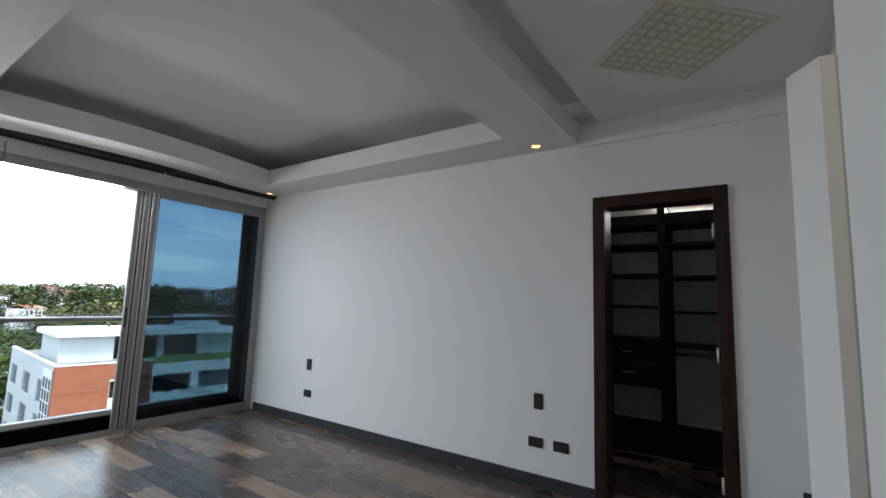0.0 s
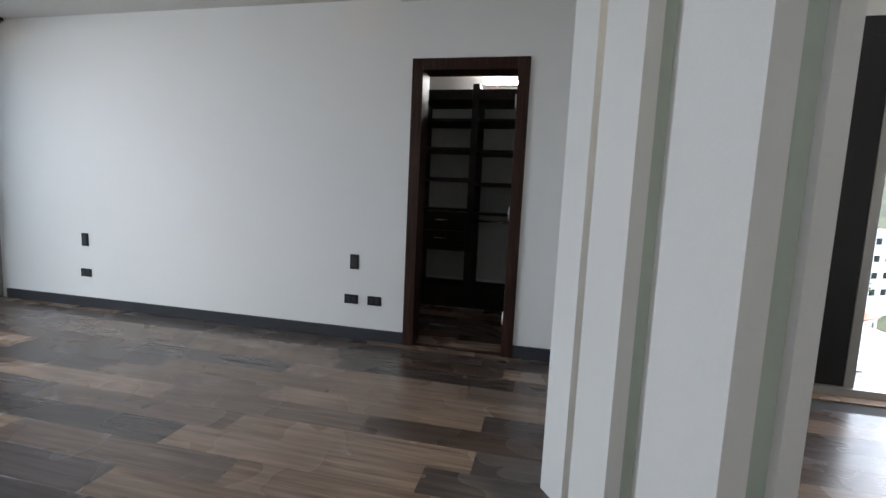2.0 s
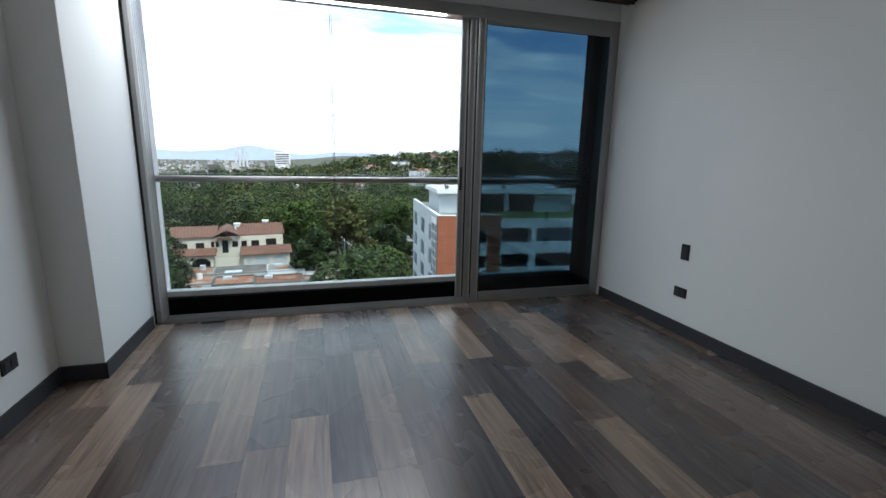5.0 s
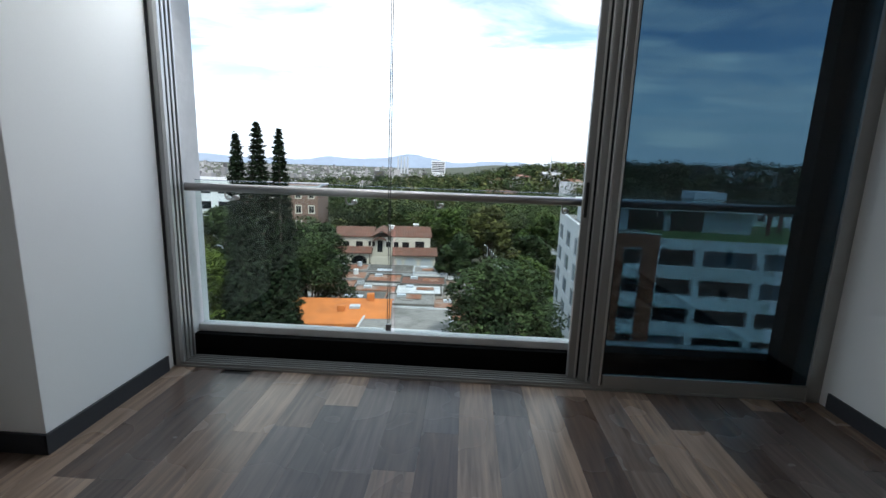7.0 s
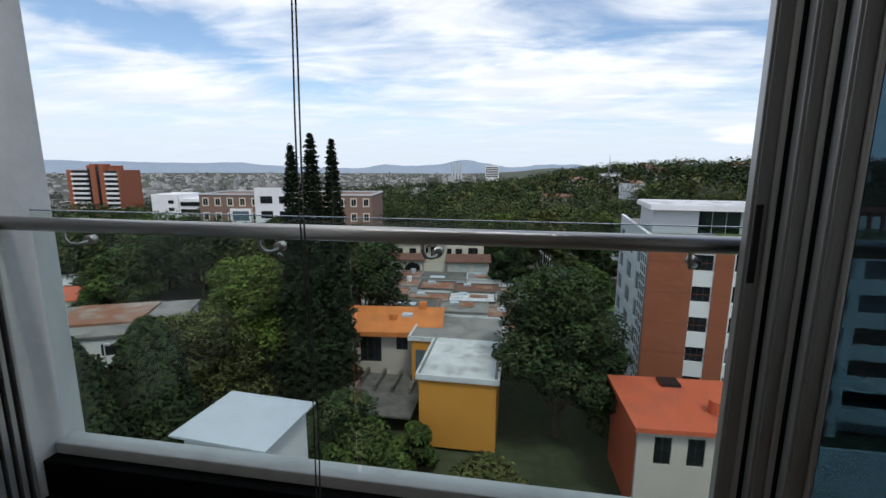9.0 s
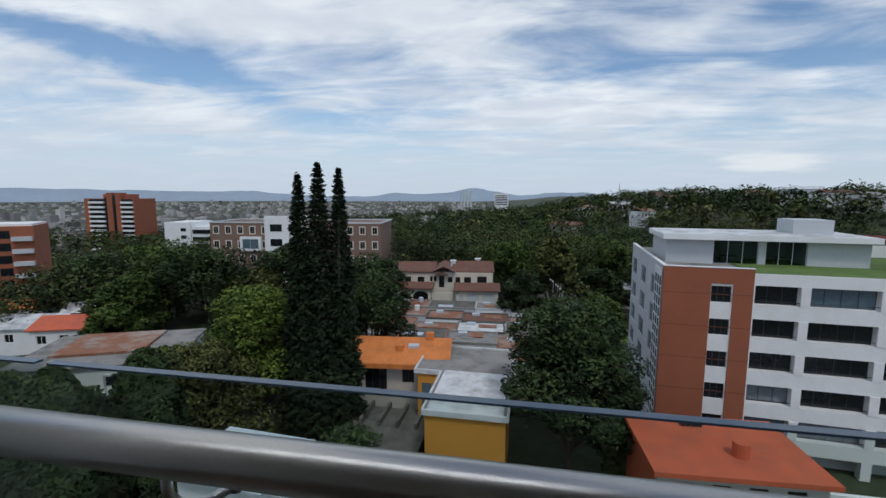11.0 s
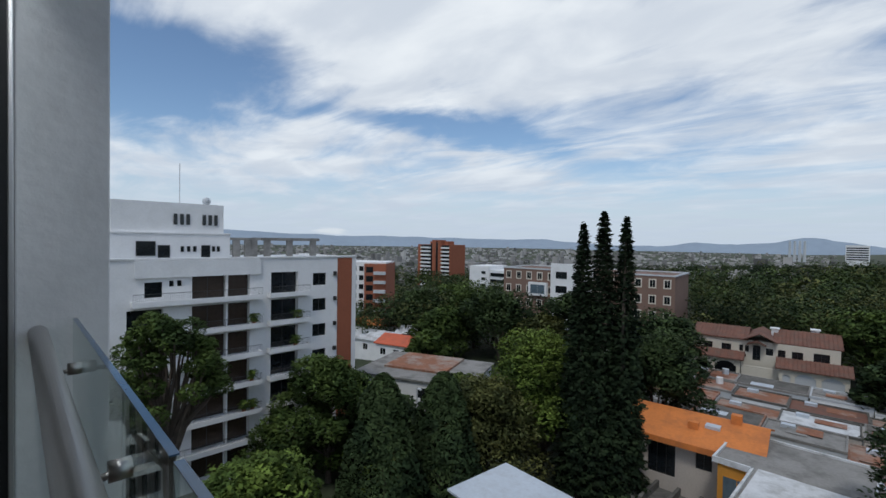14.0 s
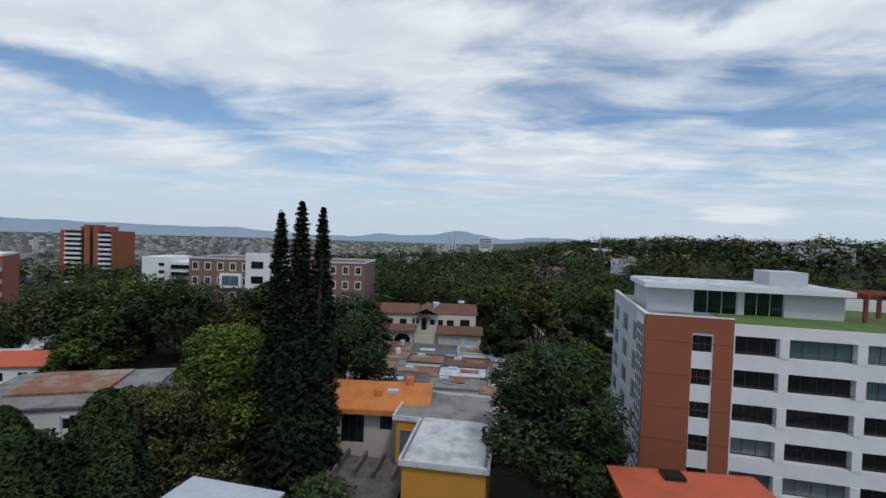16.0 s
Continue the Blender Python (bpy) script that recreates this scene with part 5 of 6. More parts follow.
def low_house(x, y, rz, w, d, h, wall, roof):
    """A low house with a parapet, patched roof sheets and a few things on its roof."""
    b = hub("house", pose(x, y, -24.6, 0, 0, rz), "low house with a patched flat roof in the cluster", "house", "low house cluster")
    hs = [(w * 0.12, h - 2.2, w * 0.12 + 1.3, h - 0.9), (w * 0.55, h - 2.4, w * 0.55 + 1.8, h - 0.7)]
    part("wall", wall_with_holes(w, h, 0.25, hs), wall, b)
    part("body", slab(0, 0.4, 0, w, d, h), wall, b)
    for q in hs:
        window_at(b, q[0], q[1], q[2] - q[0], q[3] - q[1], 0.14, 1, M_DARKG, M_WHITEB)
    part("roof", slab(0.15, 0.15, h, w - 0.15, d - 0.15, h + 0.12), roof, b)
    part("parapet", union(slab(-0.05, -0.05, h, w + 0.05, 0.14, h + 0.32), slab(-0.05, d - 0.14, h, w + 0.05, d + 0.05, h + 0.32), slab(-0.05, 0.15, h, 0.14, d - 0.15, h + 0.32), slab(w - 0.14, 0.15, h, w + 0.05, d - 0.15, h + 0.32)), random.choice((M_CONC, M_YARD, M_GREYB, M_CONC, M_RUST)), b)
    for k in range(random.randint(1, 2)):
        px0, py0 = random.uniform(0.3, w * 0.55), random.uniform(0.3, d * 0.55)
        pw, pd = random.uniform(w * 0.25, w * 0.44), random.uniform(d * 0.25, d * 0.44)
        lift = random.uniform(0.14, 0.2) + 0.07 * k
        part("roof_sheet", slab(px0, py0, h + lift, px0 + pw, py0 + pd, h + lift + 0.05), random.choice((M_RUST, M_RUST, M_CONC, M_YARD, M_METALR, M_TILER)), b, "patched roof sheet").rotation_euler = (radians(random.uniform(-0.4, 0.8)), radians(random.uniform(-0.6, 0.6)), 0)
    if random.random() < 0.5:
        part("water_tank", rod((w * 0.75, d * 0.7, h + 0.12), (w * 0.75, d * 0.7, h + 1.1), 0.5, 14), random.choice((M_BLACKF, M_METALR, M_WHITEB)), b)
    if random.random() < 0.5:
        part("skylight", slab(w * 0.2, d * 0.7, h + 0.12, w * 0.2 + 1.4, d * 0.7 + 0.9, h + 0.5), M_METALR, b)
    return b


for row in range(5):
    y = 63.5 + row * 6.3
    x = -27.5 + row * 0.6
    while x < 1.0 + row * 0.5:
        w = random.uniform(6.5, 10.5)
        if not (row == 0 and x < -9.5):
            low_house(x, y + random.uniform(-0.4, 0.4), random.uniform(1, 5), w, 5.6, random.uniform(2.9, 4.0), random.choice((M_WHITEB, M_WHITEB, M_BEIGE, M_GREYB)), random.choice((M_CONC, M_RUST, M_YARD, M_RUST, M_TILER, M_ROOFW)))
        x += w + 0.15
rh = hub("rusty_roof_house", pose(-61, 46, -25, 0, 0, 24), "low white house with a rusty flat roof", "house")
part("wall", wall_with_holes(19, 4.6, 0.3, [(11, 2.0, 13, 3.6), (14, 2.0, 16, 3.6)]), M_WHITEB, rh)
part("body", slab(0, 0.5, 0, 19, 14, 4.6), M_WHITEB, rh)
window_at(rh, 11, 2, 2, 1.6, 0.12, 1)
window_at(rh, 14, 2, 2, 1.6, 0.12, 1)
part("roof", slab(-0.4, -0.4, 4.6, 19.4, 14.4, 4.85), M_CONC, rh)
part("rust_patch", slab(3, 4, 4.85, 14, 13.5, 5.2), M_RUST, rh, "rust-brown roof sheets")
for x, y, w, d, rf in ((-78, 62, 10, 8, M_REDROOF), (-92, 62, 14, 9, M_ROOFW), (-98, 78, 12, 9, M_RUST), (-112, 74, 12, 9, M_ORANGE), (-84, 72, 9, 8, M_WHITEB), (-125, 100, 16, 10, M_ROOFW), (-108, 96, 14, 10, M_REDROOF), (-142, 112, 16, 12, M_RUST), (-60, 92, 14, 9, M_ROOFW), (-50, 98, 10, 8, M_WHITEB)):
    house("house", (x, y, terrain_z(x, y)), random.uniform(10, 50), w, d, 5.0, M_WHITEB, rf, 1.4, "white house among trees with a weathered roof", wins=3)
lawn = struct("ground_lawn", slab(-1, 88, -25.2, 25, 136, -24.85, 0.1), M_LAWN, "open green lawn behind the houses", "lawn")
lw = hub("garden_wall", pose(6.9, 137, -25.2, 0, 0, -81.6), "long white garden wall across the lawn", "wall")
part("wall", slab(0, 0, 0, 38, 0.35, 3.2), M_WHITEB, lw)
part("coping", slab(-0.1, -0.08, 3.2, 38.1, 0.43, 3.35), M_ROOFW, lw)
wr = hub("white_roof_house", pose(13.5, 112, -25, 0, 0, 4), "low white-roofed house beside the lawn", "house")
part("wall", wall_with_holes(15, 4.6, 0.3, [(1.5, 1.2, 4.5, 3.6), (7, 1.2, 11, 3.6)]), M_BEIGE, wr)
part("body", slab(0, 0.5, 0, 15, 10, 4.6), M_BEIGE, wr)
window_at(wr, 1.5, 1.2, 3.0, 2.4, 0.15, 2)
window_at(wr, 7, 1.2, 4.0, 2.4, 0.15, 2)
part("roof", slab(-0.8, -0.8, 4.6, 15.8, 10.8, 4.95), M_ROOFW, wr, "white flat roof")
pv = hub("garden_pavilion", pose(9.5, 84, -25, 0, 0, 3), "small white garden pavilion on four posts", "pavilion")
part("roof", slab(0, 0, 2.7, 7, 3.5, 2.9), M_WHITEB, pv)
for xx in (0.1, 6.7):
    for yy in (0.1, 3.2):
        part("post", slab(xx, yy, 0, xx + 0.2, yy + 0.2, 2.7), M_WHITEB, pv)
M_BRWALL = mat("red_brick_garden_wall", (0.17, 0.07, 0.05), 0.9, var=0.2, bump=0.1)
thing("garden_wall", slab(-44, 66, -25.5, -28, 66.4, -20.5), M_BRWALL, "dark red brick garden wall", "wall")

# street lamp, mast, chimneys and far blocks
sl = hub("street_lamp", (-41.5, 42.5, -25), "grey street lamp beside the rusty-roofed house", "street lamp")
part("pole", rod((0, 0, 0), (0, 0, 7.6), 0.11, 8, 0.07), M_GREYB, sl)
part("arm", rod((0, 0, 7.5), (0.9, -0.4, 7.8), 0.05, 6), M_GREYB, sl)
part("lantern", slab(0.7, -0.6, 7.7, 1.3, -0.3, 7.9, 0.03), M_GREYB, sl)
for k in range(4):
    sm = hub("smokestack", (-170 + k * 8, 1150, -30), "distant pale smokestack in haze", "chimney", "distant smokestacks")
    part("shaft", rod((0, 0, 0), (0, 0, 42), 2.6, 8, 2.0), M_GREYB, sm)
fb = hub("far_white_building", (-66, 900, -30), "distant white apartment building above the woods", "building")
part("body", slab(0, 0, 0, 26, 14, 34), M_WHITEB, fb)
for k in range(6):
    part("window_band", slab(1, -0.1, 12 + k * 3.4, 25, 0, 13.8 + k * 3.4), M_DARKG, fb)
ms = hub("radio_mast", (78, 420, -8), "thin distant radio mast above the ridge", "mast")
part("lattice", union(rod((-1, -1, 0), (0, 0, 20), 0.18, 4), rod((1, -1, 0), (0, 0, 20), 0.18, 4), rod((0, 1, 0), (0, 0, 20), 0.18, 4)), M_GREYB, ms)

# hillside blocks seen past the terrace
for x, y, w, h in ((128, -78, 26, 22), (150, -70, 14, 16), (140, -112, 20, 14)):
    z = terrain_z(x, y)
    hb2 = block("hillside_building", pose(x, y, z - 4, 0, 0, -60), w, 12, h + 4, M_WHITEB, 6, 4, 2.4, 1.6, 1.0, 4.2, "white apartment block on a wooded hillside")
for x, y, rf in ((70, -38, M_ROOFW), (82, -52, M_RUST), (60, -52, M_METALR), (95, -40, M_CONC), (104, -62, M_RUST), (76, -70, M_TILER)):
    house("house", (x, y, terrain_z(x, y)), -50, 11, 8, 6.0, M_WHITEB, rf, 1.2, "pale house below the hillside with a weathered roof", wins=3)

# white houses in the wooded hillside
rng = random.Random(17)
for k in range(22):
    x, y = rng.uniform(-10, 190), rng.uniform(230, 400)
    house("house", (x, y, terrain_z(x, y) + 3), rng.uniform(-40, 40), rng.uniform(8, 18), 9, rng.uniform(5, 9), rng.choice((M_WHITEB, M_WHITEB, M_BEIGE)), rng.choice((M_RUST, M_ROOFW, M_TILER, M_CONC)), 1.4, "pale house half hidden in the wooded hillside", wins=4)

# a parked car in the lane
car = hub("car", pose(-33.0, 21.5, -25, 0, 0, 35), "dark grey parked car under the trees", "car")
M_CARP = mat("dark_car_paint", (0.05, 0.055, 0.065), 0.25, 0.4, var=0.05, bump=0.0)
bm = slab(-2.1, -0.85, 0.35, 2.1, 0.85, 0.95, 0.12)
part("body", bm, M_CARP, car)
cab = bmesh.new()
box_into(cab, -1.2, -0.75, 0.95, 1.0, 0.75, 1.5)
for v in cab.verts:
    if v.co.z > 1.2:
        v.co.x *= 0.72
        v.co.y *= 0.86
part("cabin", cab, M_DARKG, car, "dark glazed cabin")
for sx in (-1.3, 1.3):
    for sy in (-0.86, 0.7):
        wh = part("wheel", rod((sx, sy, 0.33), (sx, sy + 0.16, 0.33), 0.33, 18), M_RUBBER, car)
        part("rim", rod((sx, sy - 0.004, 0.33), (sx, sy + 0.165, 0.33), 0.2, 14), M_ALU, wh)

# ---- trees ----
def leaf_mat(name, col, var, tone=0.45):
    """Foliage: leaf-to-leaf shade, plus tone that changes from one bough or crown to the next; tone: its cell size."""
    m = mat(name, col, 0.7, var=var, fine=1.1, coarse=0.28, bump=0.0, spec=0.12, island=True, rand=0.14)
    n, l = m.node_tree.nodes, m.node_tree.links
    p = n["Principled BSDF"]
    src = p.inputs["Base Color"].links[0].from_socket
    vo = n.new("ShaderNodeTexVoronoi")
    vo.inputs["Scale"].default_value = tone
    l.new(n.new("ShaderNodeTexCoord").outputs["Object"], vo.inputs["Vector"])
    sp = n.new("ShaderNodeSeparateColor")
    l.new(vo.outputs["Color"], sp.inputs[0])
    cr = n.new("ShaderNodeValToRGB")
    cr.color_ramp.elements[0].color = (0.55, 0.60, 0.62, 1)
    cr.color_ramp.elements[1].color = (1.55, 1.45, 1.25, 1)
    l.new(sp.outputs[0], cr.inputs[0])
    mx = n.new("ShaderNodeMix")
    mx.data_type = "RGBA"
    mx.blend_type = "MULTIPLY"
    mx.inputs["Factor"].default_value = 1.0
    l.new(src, mx.inputs["A"])
    l.new(cr.outputs[0], mx.inputs["B"])
    l.new(mx.outputs["Result"], p.inputs["Base Color"])
    return m


M_LEAF = leaf_mat("mid_green_leaves", (0.066, 0.102, 0.028), 0.5)
M_LEAFD = leaf_mat("dark_green_needles", (0.046, 0.072, 0.030), 0.5)
M_PINE = leaf_mat("black_green_needles", (0.024, 0.040, 0.020), 0.3)
M_LEAFL = leaf_mat("light_green_leaves", (0.105, 0.155, 0.034), 0.45)
M_LEAFO = leaf_mat("olive_leaves", (0.100, 0.110, 0.040), 0.45)
M_BARK = mat("bark", (0.09, 0.07, 0.055), 0.95, var=0.3, fine=12, coarse=1.5, bump=0.4)


def leaves(points, size, rng, flat=0.6, radial=False, outward=None):
    """Many small bent leaf clumps as one mesh; radial: they point away from the trunk; outward: the crown's rounding at each."""
    P = np.array([tuple(p) for p in points])
    n = len(P)
    g = np.random.default_rng(rng.randrange(1 << 30))
    s = size * g.uniform(0.55, 1.35, n)[:, None]
    a = np.arctan2(P[:, 1], P[:, 0]) + g.normal(0, 0.5, n) if radial else g.uniform(0, 6.283, n)
    u = np.stack([np.cos(a), np.sin(a), g.uniform(-flat, flat, n)], 1)
    u *= s / np.linalg.norm(u, axis=1)[:, None]
    v = np.stack([-np.sin(a), np.cos(a), g.uniform(-0.7, 0.7, n)], 1)
    v *= s * g.uniform(0.35, 0.7, n)[:, None] / np.linalg.norm(v, axis=1)[:, None]
    up = np.stack([0 * a, 0 * a, s[:, 0] * 0.25], 1)
    if outward is not None:
        N = np.array([tuple(p) for p in outward]) + g.normal(0, 0.22, (n, 3))
        N /= np.linalg.norm(N, axis=1)[:, None] + 1e-9
        back = (np.cross(u, v) * N).sum(1) < 0
        v[back] *= -1
    V = np.stack([P - u, P - v * 0.9 + up, P + u, P + v + up], 1).reshape(-1, 3)
    k = np.arange(n)[:, None] * 4
    F = np.concatenate([k + [0, 1, 2], k + [0, 2, 3]], 1).reshape(-1, 3)
    me = bpy.data.meshes.new("crown")
    me.from_pydata(V.tolist(), [], F.tolist())
    if outward is not None:
        me.polygons.foreach_set("use_smooth", [True] * len(me.polygons))
        at = me.attributes.new("custom_normal", "FLOAT_VECTOR", "POINT")
        at.data.foreach_set("vector", np.repeat(N, 4, axis=0).astype(np.float32).ravel())
    return me


def limb(bm, a, b, r0, r1, rng, seg=6):
    a, b = Vector(a), Vector(b)
    pts = [a.lerp(b, u) + Vector((rng.uniform(-1, 1), rng.uniform(-1, 1), 0)) * (b - a).length * 0.04 * math.sin(u * 3.14) for u in (0, 0.33, 0.66, 1)]
    for i in range(3):
        rod(pts[i], pts[i + 1], r0 + (r1 - r0) * i / 3, seg, r0 + (r1 - r0) * (i + 1) / 3, bm)


def broad_tree(at, height, width, n, leaf, size, seed, label, name="tree", trunk_h=0.35, lobes=14, group="", clump=1.0):
    """A broadleaf tree: limbs that end in lobes, each lobe a shell of leaf clumps."""
    rng = random.Random(seed)
    h = hub(name, at, label, "tree", group)
    bm = bmesh.new()
    th = height * trunk_h
    limb(bm, (0, 0, 0), (0, 0, th), height * 0.025, height * 0.018, rng, 8)
    pts, outs = [], []
    per = n // lobes
    for k in range(lobes):
        a = k * 2.4 + rng.uniform(-0.4, 0.4)
        u = (k + 0.5) / lobes
        rr = width / 2 * math.sqrt(u) * rng.uniform(0.55, 0.85)
        zc = th + (height - th) * (0.25 + 0.6 * (1 - u ** 1.5) + rng.uniform(-0.1, 0.1))
        c = Vector((rr * math.cos(a), rr * math.sin(a), zc))
        limb(bm, (0, 0, th * rng.uniform(0.7, 1.0)), c, height * 0.011, height * 0.003, rng, 5)
        lr = clump * width * rng.uniform(0.17, 0.27)
        for i in range(per):
            d = Vector((rng.gauss(0, 1), rng.gauss(0, 1), rng.gauss(0.25, 0.9))).normalized()
            q = lr * rng.uniform(0.5, 1.0) ** 0.5
            nz = 1 + 0.35 * noise.noise(d * 2.5 + c)
            pts.append(c + Vector((d.x * q * nz, d.y * q * nz, d.z * q * nz * 0.72)))
            outs.append(d + Vector((0, 0, 0.15)))
    part("trunk", bm, M_BARK, h)
    me = leaves(pts, size, rng, outward=outs)
    me.materials.append(leaf)
    cr = new("crown", me)
    cr.parent = h
    return h


def cone_tree(at, height, width, n, leaf, size, seed, label, name="conifer", power=0.8, base=0.06, whorl=0.0, group="", low=0.35):
    """A pointed conifer; whorl > 0 gathers the branches in tiers with gaps between."""
    rng = random.Random(seed)
    h = hub(name, at, label, "tree", group)
    bm = bmesh.new()
    limb(bm, (0, 0, 0), (0, 0, height * 0.98), height * 0.014, height * 0.002, rng, 8)
    pts = []
    tiers = int(height / whorl) if whorl else 0
    if not tiers:
        for i in range(n):
            u = min(0.995, rng.random() ** 1.15)
            z = height * (base + (1 - base) * u)
            r = width / 2 * (1 - u) ** power * (low + (1 - low) * min(1, u * 4 + 0.3))
            a = rng.uniform(0, 6.283)
            r *= (0.84 + 0.34 * noise.noise(Vector((math.cos(a) * 1.6, math.sin(a) * 1.6, z * 0.45 + seed)))) * rng.uniform(0.3, 1.0) ** 0.4
            pts.append((r * math.cos(a), r * math.sin(a), z - 0.2 * r))
    for k in range(tiers):
        u = (k + 0.5) / tiers
        z = height * (base + (1 - base) * u)
        reach = width / 2 * (1 - u) ** power
        arms = 10
        per = max(6, int(n * (0.35 + 1.1 * (1 - u)) / tiers / arms))
        for j in range(arms):
            a = j * 0.6283 + k * 0.31 + rng.gauss(0, 0.12)
            r = reach * rng.uniform(0.7, 1.12)
            tip = (r * math.cos(a), r * math.sin(a), z + 0.12 * r)
            if j % 2 == 0:
                rod((0, 0, z), tip, height * 0.0014, 4, height * 0.0007, bm)
            for q in range(per):
                f = rng.random() ** 0.6
                w = 0.16 * (1.15 - f) * reach + 0.08
                pts.append((tip[0] * f + rng.gauss(0, w), tip[1] * f + rng.gauss(0, w), z + 0.12 * r * f + rng.gauss(0.05, 0.13)))
    part("trunk", bm, M_BARK, h)
    outs = [(p[0], p[1], 0.35 * math.hypot(p[0], p[1]) + 0.15) for p in pts]
    me = leaves(pts, size, rng, 0.9 if not tiers else 0.5, bool(tiers), outs)
    me.materials.append(leaf)
    cr = new("crown", me)
    cr.parent = h
    return h


# the three tall column pines
for x, y, top, w, sd in ((-21.64, 47.6, 3.3, 5.4, 1), (-19.88, 48.4, 4.5, 6.2, 2), (-17.92, 49.2, 3.9, 5.4, 3)):
    cone_tree((x, y, -25), top + 25, w, 26000, M_PINE, 0.22, sd, "very tall slender column pine with tiered branches", "column_pine", 0.66, 0.03, 0.55, "tall column pines", 0.8)
# rounded cypresses in front
cone_tree((-27.2, 26.6, -25), 15.8, 10.5, 24000, M_LEAFD, 0.20, 11, "dense dark green cypress", "cypress", 0.46, 0.0, 0, "cypresses", 1.0)
cone_tree((-26.3, 32.4, -25), 15.0, 11.0, 24000, M_LEAFD, 0.20, 12, "dense dark green cypress", "cypress", 0.46, 0.0, 0, "cypresses", 1.0)
broad_tree((5.8, 46.0, -25), 16.6, 13.0, 34000, M_LEAFD, 0.21, 21, "dense dark green round tree in the garden", trunk_h=0.15, lobes=20)
broad_tree((-27.6, 49.1, -25), 15.4, 13.0, 30000, M_LEAFL, 0.20, 22, "bright green leafy tree among gardens", trunk_h=0.1, lobes=22)
broad_tree((-29.3, 40.5, -25), 12.0, 12.5, 30000, M_LEAFO, 0.19, 23, "olive-green weeping tree beside the tall pines", trunk_h=0.1, lobes=22)
broad_tree((-39.5, 14.3, -25), 20.2, 13.0, 21000, M_LEAF, 0.17, 24, "large spreading tree with open crown", trunk_h=0.5, lobes=42, clump=0.40)
broad_tree((-41.5, 30, -25), 14.0, 11.0, 24000, M_LEAF, 0.21, 25, "leafy green tree in front of the white block", trunk_h=0.2, lobes=16)
broad_tree((-28.5, 17.2, -25), 11.5, 10.0, 18000, M_LEAFL, 0.2, 26, "leafy green tree in front of the white block", trunk_h=0.2, lobes=14)
broad_tree((-19.5, 62, -25), 14.5, 11.5, 24000, M_LEAFD, 0.22, 27, "dark leafy tree behind the orange roof", trunk_h=0.25, lobes=18)

# pot plants on the balconies of the white block
for k, (yy, zf) in enumerate(((24.6, -8.27), (24.4, -14.6), (24.5, -17.8), (29.5, -11.4), (29.8, -8.3), (23.6, -17.8))):
    pot = hub("potted_plant", (-48.6, yy, zf), "small potted shrub on a balcony", "plant", "balcony plants")
    part("pot", rod((0, 0, 0), (0, 0, 0.4), 0.18, 12, 0.24), M_POT, pot)
    rg = random.Random(700 + k)
    me = leaves([(rg.gauss(0, 0.25), rg.gauss(0, 0.25), 0.4 + rg.random() * 0.9) for i in range(260)], 0.16, rg)
    me.materials.append(M_LEAFL)
    cr = new("crown", me)
    cr.parent = pot

# garden shrubs between the houses
BLOCKED = [(-21.5, 51, -8, 62), (-17.5, 41, 1, 59), (-21, 27, -13, 34), (-62, 45, -42, 66), (10, 35, 22, 44), (14, 51, 60, 75), (-66, 8, -48, 39)]
rng = random.Random(41)
made = 0
while made < 46:
    x, y = rng.uniform(-47, 14), rng.uniform(12, 66)
    if any(a - 1.5 < x < c + 1.5 and b - 1.5 < y < d + 1.5 for a, b, c, d in BLOCKED) or y < 14 + abs(x) * 0.1:
        continue
    hh = rng.uniform(3.0, 6.5)
    broad_tree((x, y, GZ - 0.2), hh, hh * rng.uniform(0.9, 1.3), 3600, rng.choice((M_LEAF, M_LEAF, M_LEAFD, M_LEAFL, M_LEAFO)), 0.2, 300 + made, "leafy garden shrub between the houses", "shrub", 0.1, 9, "garden shrubs")
    made += 1

MID = [(-75, 90, 15, 22, M_LEAF), (-62, 84, 15, 20, M_LEAFD), (-88, 84, 14, 18, M_LEAFD), (-70, 74, 11, 14, M_LEAF), (-52, 86, 11, 12, M_LEAFO), (-48, 92, 16, 14, M_LEAFD), (-100, 108, 14, 18, M_LEAF), (-30, 92, 13, 16, M_LEAFD),
       (7, 98, 17, 11, M_LEAFO), (17, 104, 10, 11, M_LEAFD), (14, 84, 9, 9, M_LEAF), (-44, 52, 7, 8, M_LEAF), (-37, 60, 9, 10, M_LEAF), (-33, 55, 8, 8, M_LEAFD), (-70, 44, 10, 10, M_LEAFD), (-40, 36, 9, 9, M_LEAFD), (1, 92, 12, 9, M_LEAFD), (24, 126, 13, 14, M_LEAF), (-2, 118, 14, 16, M_LEAF), (30, 96, 14, 16, M_LEAFD), (-66, 66, 8, 9, M_LEAF), (-36, 72, 9, 9, M_LEAF)]
for i, (x, y, hh, w, lm) in enumerate(MID):
    broad_tree((x, y, terrain_z(x, y) - 0.3), hh, w, 9000, lm, 0.40, 60 + i, "leafy tree among the houses", trunk_h=0.2, lobes=14, group="neighbourhood trees")

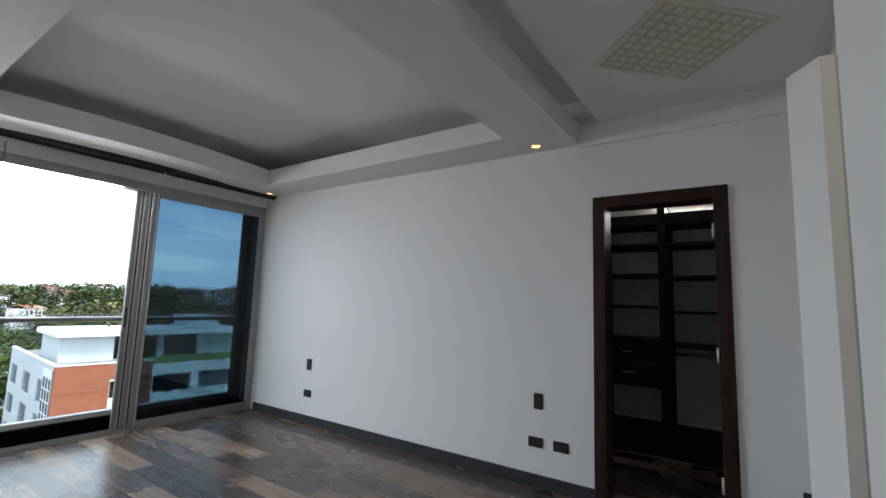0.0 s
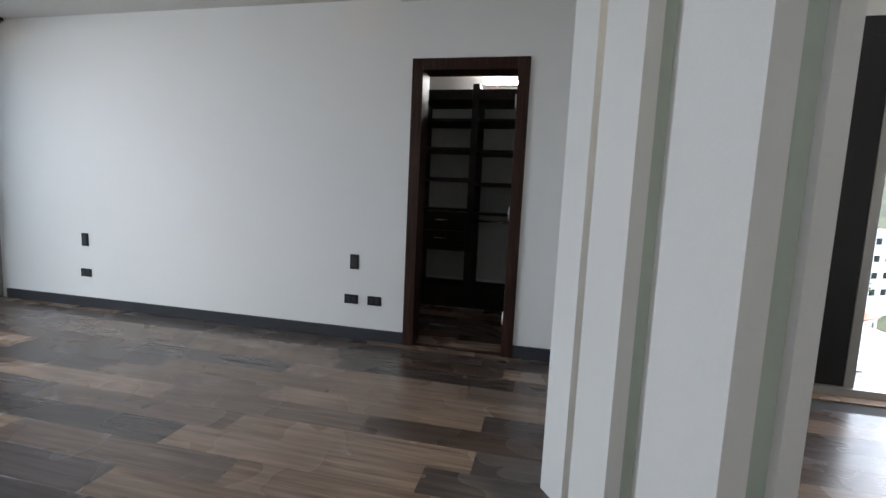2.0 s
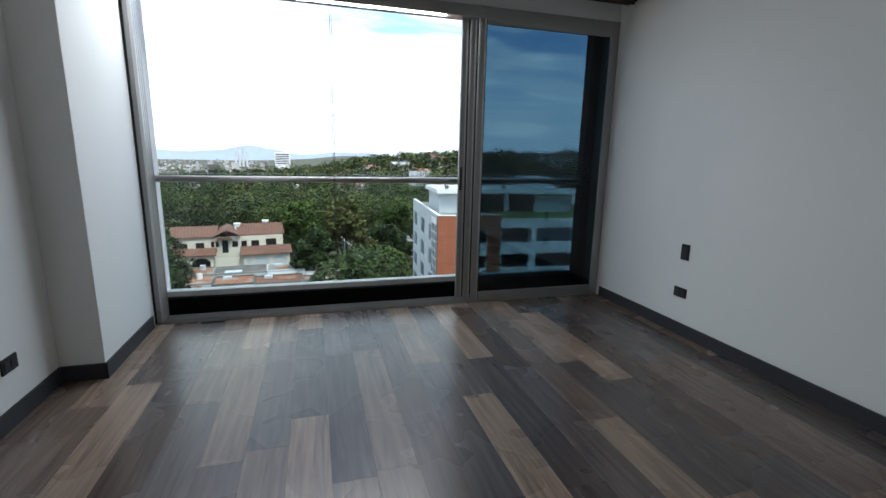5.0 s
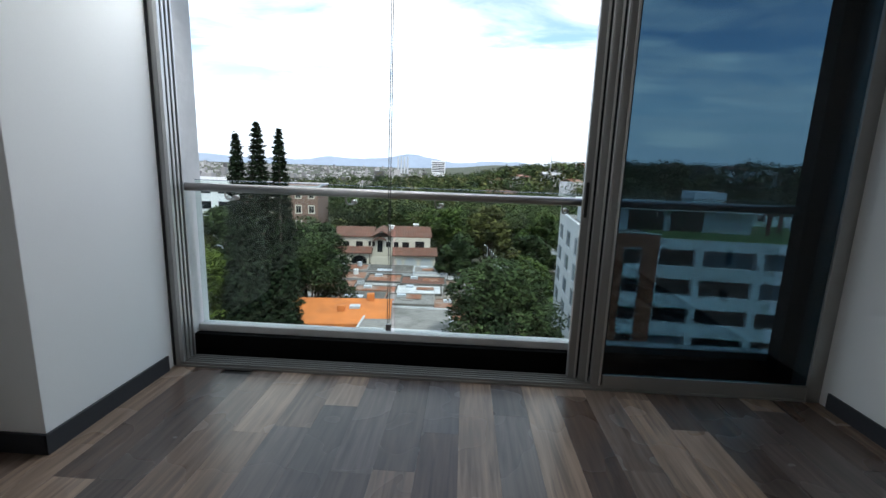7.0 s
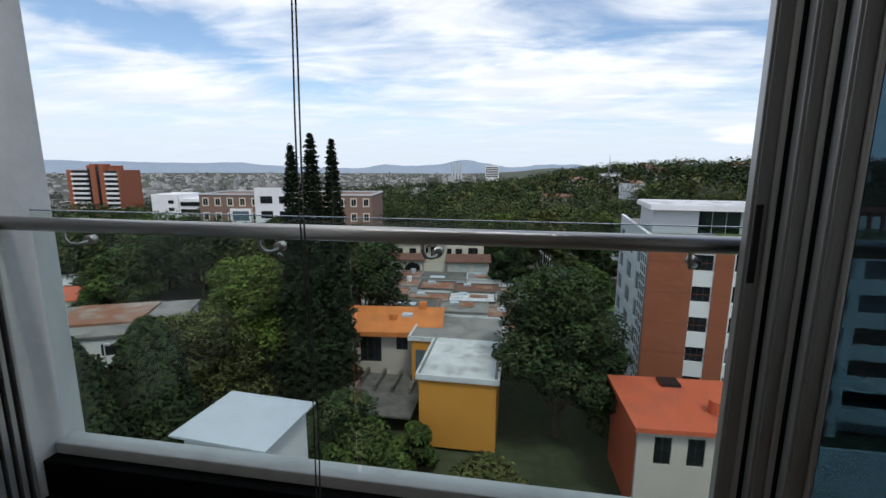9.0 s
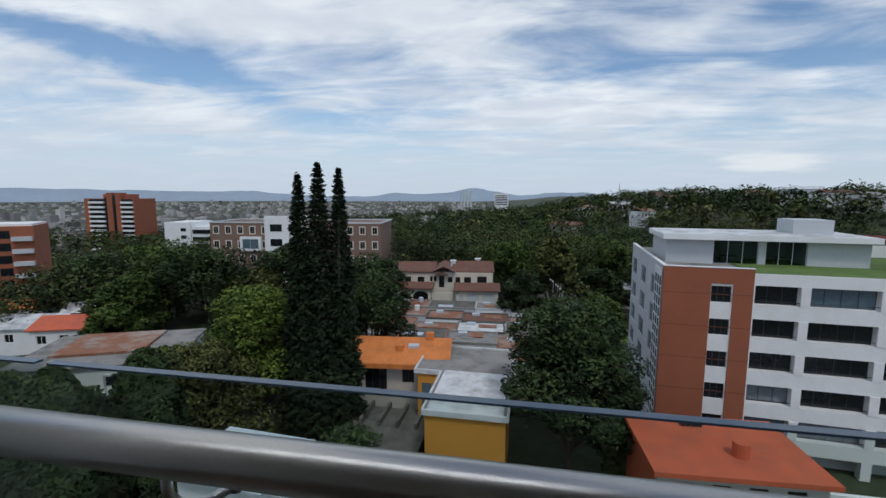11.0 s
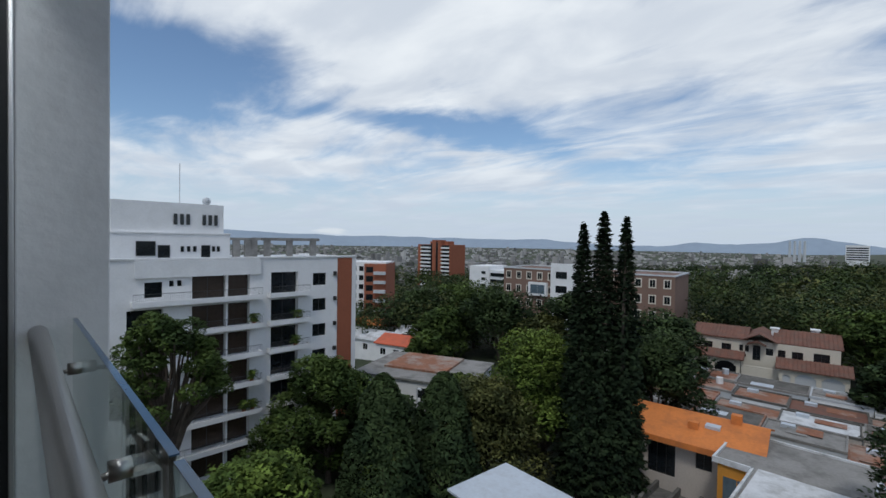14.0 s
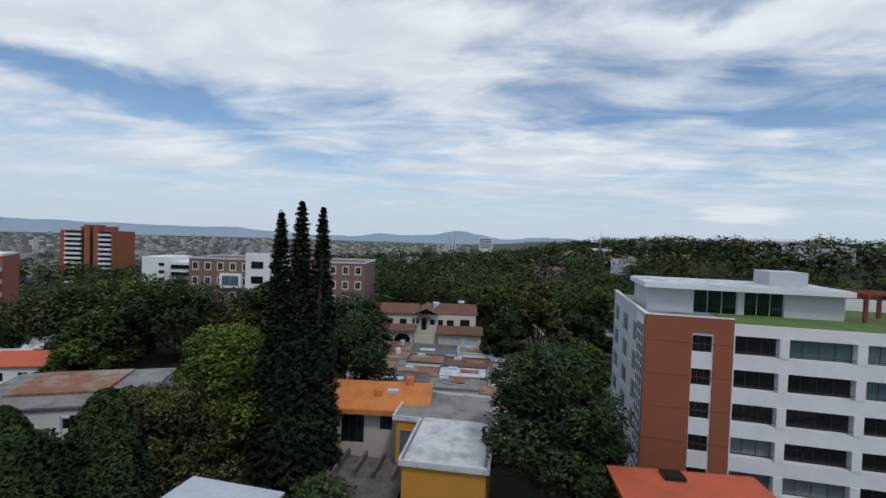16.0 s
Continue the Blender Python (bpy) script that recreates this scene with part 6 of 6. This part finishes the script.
# far woods as one sheet of clumps
rng = random.Random(99)
M_WOODS = [leaf_mat("woods_dark", (0.034, 0.055, 0.024), 0.4, 0.10), leaf_mat("woods_mid", (0.060, 0.088, 0.030), 0.4, 0.10), leaf_mat("woods_olive", (0.100, 0.110, 0.042), 0.4, 0.10)]
stands = {}
count = 0
while count < 5600:
    a = radians(rng.uniform(-120, 75))
    d = 112 + 560 * rng.random() ** 1.5
    x, y = -d * math.sin(a), d * math.cos(a)
    if -95 < x < -34 and 100 < y < 150 or -34 < x < 2 and y < 122:
        continue
    if 2 <= x < 26 and y < 138:
        continue
    if (x < -60 or a < -1.2) and rng.random() < 0.5:
        continue
    r = rng.uniform(2.6, 6.4)
    z = terrain_z(x, y) + r * 0.9 + rng.uniform(0, 5)
    pick = 0 if rng.random() < 0.38 else (1 if rng.random() < 0.68 else 2)
    dst, dst_n = stands.setdefault((d < 230, pick), ([], []))
    for q in range(230 if d < 230 else 72):
        v = Vector((rng.gauss(0, 1), rng.gauss(0, 1), rng.gauss(0.4, 0.8))).normalized() * r * rng.uniform(0.5, 1.0) ** 0.5
        v *= 1 + 0.4 * noise.noise(v * 0.6 + Vector((x, y, 0)))
        dst.append((x + v.x, y + v.y, z + v.z * 0.9))
        dst_n.append((v.x, v.y, v.z + 0.15 * r))
    count += 1
for (near, pick), (pts, outs) in sorted(stands.items()):
    fw = leaves(pts, 0.46 if near else 1.05, rng, 0.8, outward=outs)
    fw.materials.append(M_WOODS[pick])
    tagged(new("far_woods", fw), "dense green wooded hillside", "woods", kind="stuff")

# far town
vs2, fs2 = [], []
rng = random.Random(5)
for i in range(2600):
    a = radians(rng.uniform(5, 80))
    d = 420 + 2600 * rng.random() ** 1.3
    x, y = -d * math.sin(a), d * math.cos(a)
    w, dd, hh = rng.uniform(4, 12), rng.uniform(5, 12), rng.uniform(3, 7) * (1 if rng.random() < 0.93 else 3)
    z = terrain_z(x, y)
    b = len(vs2)
    vs2 += [(x, y, z - 2), (x + w, y, z - 2), (x + w, y + dd, z - 2), (x, y + dd, z - 2), (x, y, z + hh), (x + w, y, z + hh), (x + w, y + dd, z + hh), (x, y + dd, z + hh)]
    fs2 += [tuple(b + k for k in q) for q in ((4, 5, 6, 7), (0, 1, 5, 4), (1, 2, 6, 5), (2, 3, 7, 6), (3, 0, 4, 7))]
ft = bpy.data.meshes.new("far_town")
ft.from_pydata(vs2, [], fs2)
ft.materials.append(mat("far_town_walls", (0.30, 0.29, 0.28), 0.9, var=0.2, fine=0.05, coarse=0.01, bump=0, island=True, rand=0.7))
tagged(new("far_town", ft), "hazy spread of distant low town buildings", "town", kind="stuff")

# ---- floor planks ----
rng = random.Random(3)
PW, PLN = 0.182, 1.22
pm = {}


def plank_mesh(ln, w):
    key = (round(ln, 2), round(w, 3))
    if key not in pm:
        bm = bmesh.new()
        g, b = 0.0002, 0.0005
        lo = [bm.verts.new(c) for c in ((g, g, -0.01), (w - g, g, -0.01), (w - g, ln - g, -0.01), (g, ln - g, -0.01))]
        md = [bm.verts.new(c) for c in ((g, g, -b * 0.6), (w - g, g, -b * 0.6), (w - g, ln - g, -b * 0.6), (g, ln - g, -b * 0.6))]
        hi = [bm.verts.new(c) for c in ((g + b, g + b, 0), (w - g - b, g + b, 0), (w - g - b, ln - g - b, 0), (g + b, ln - g - b, 0))]
        bm.faces.new(hi)
        for s, t in ((lo, md), (md, hi)):
            for i in range(4):
                j = (i + 1) % 4
                bm.faces.new((s[i], s[j], t[j], t[i]))
        pm[key] = mesh_from("plank", bm, M_PLANK)
    return pm[key]


x = XL
row = 0
while x < XR + 1.9:
    w = PW
    y = -1.4 - rng.uniform(0, PLN)
    y_end = YW if x < XR else 2.4
    while y < y_end:
        ln = min(PLN, y_end - y)
        if ln > 0.06:
            o = new("plank", plank_mesh(ln, w))
            o.parent = sub
            o.location = (x, y, 0)
        y += PLN
    x += PW
    row += 1
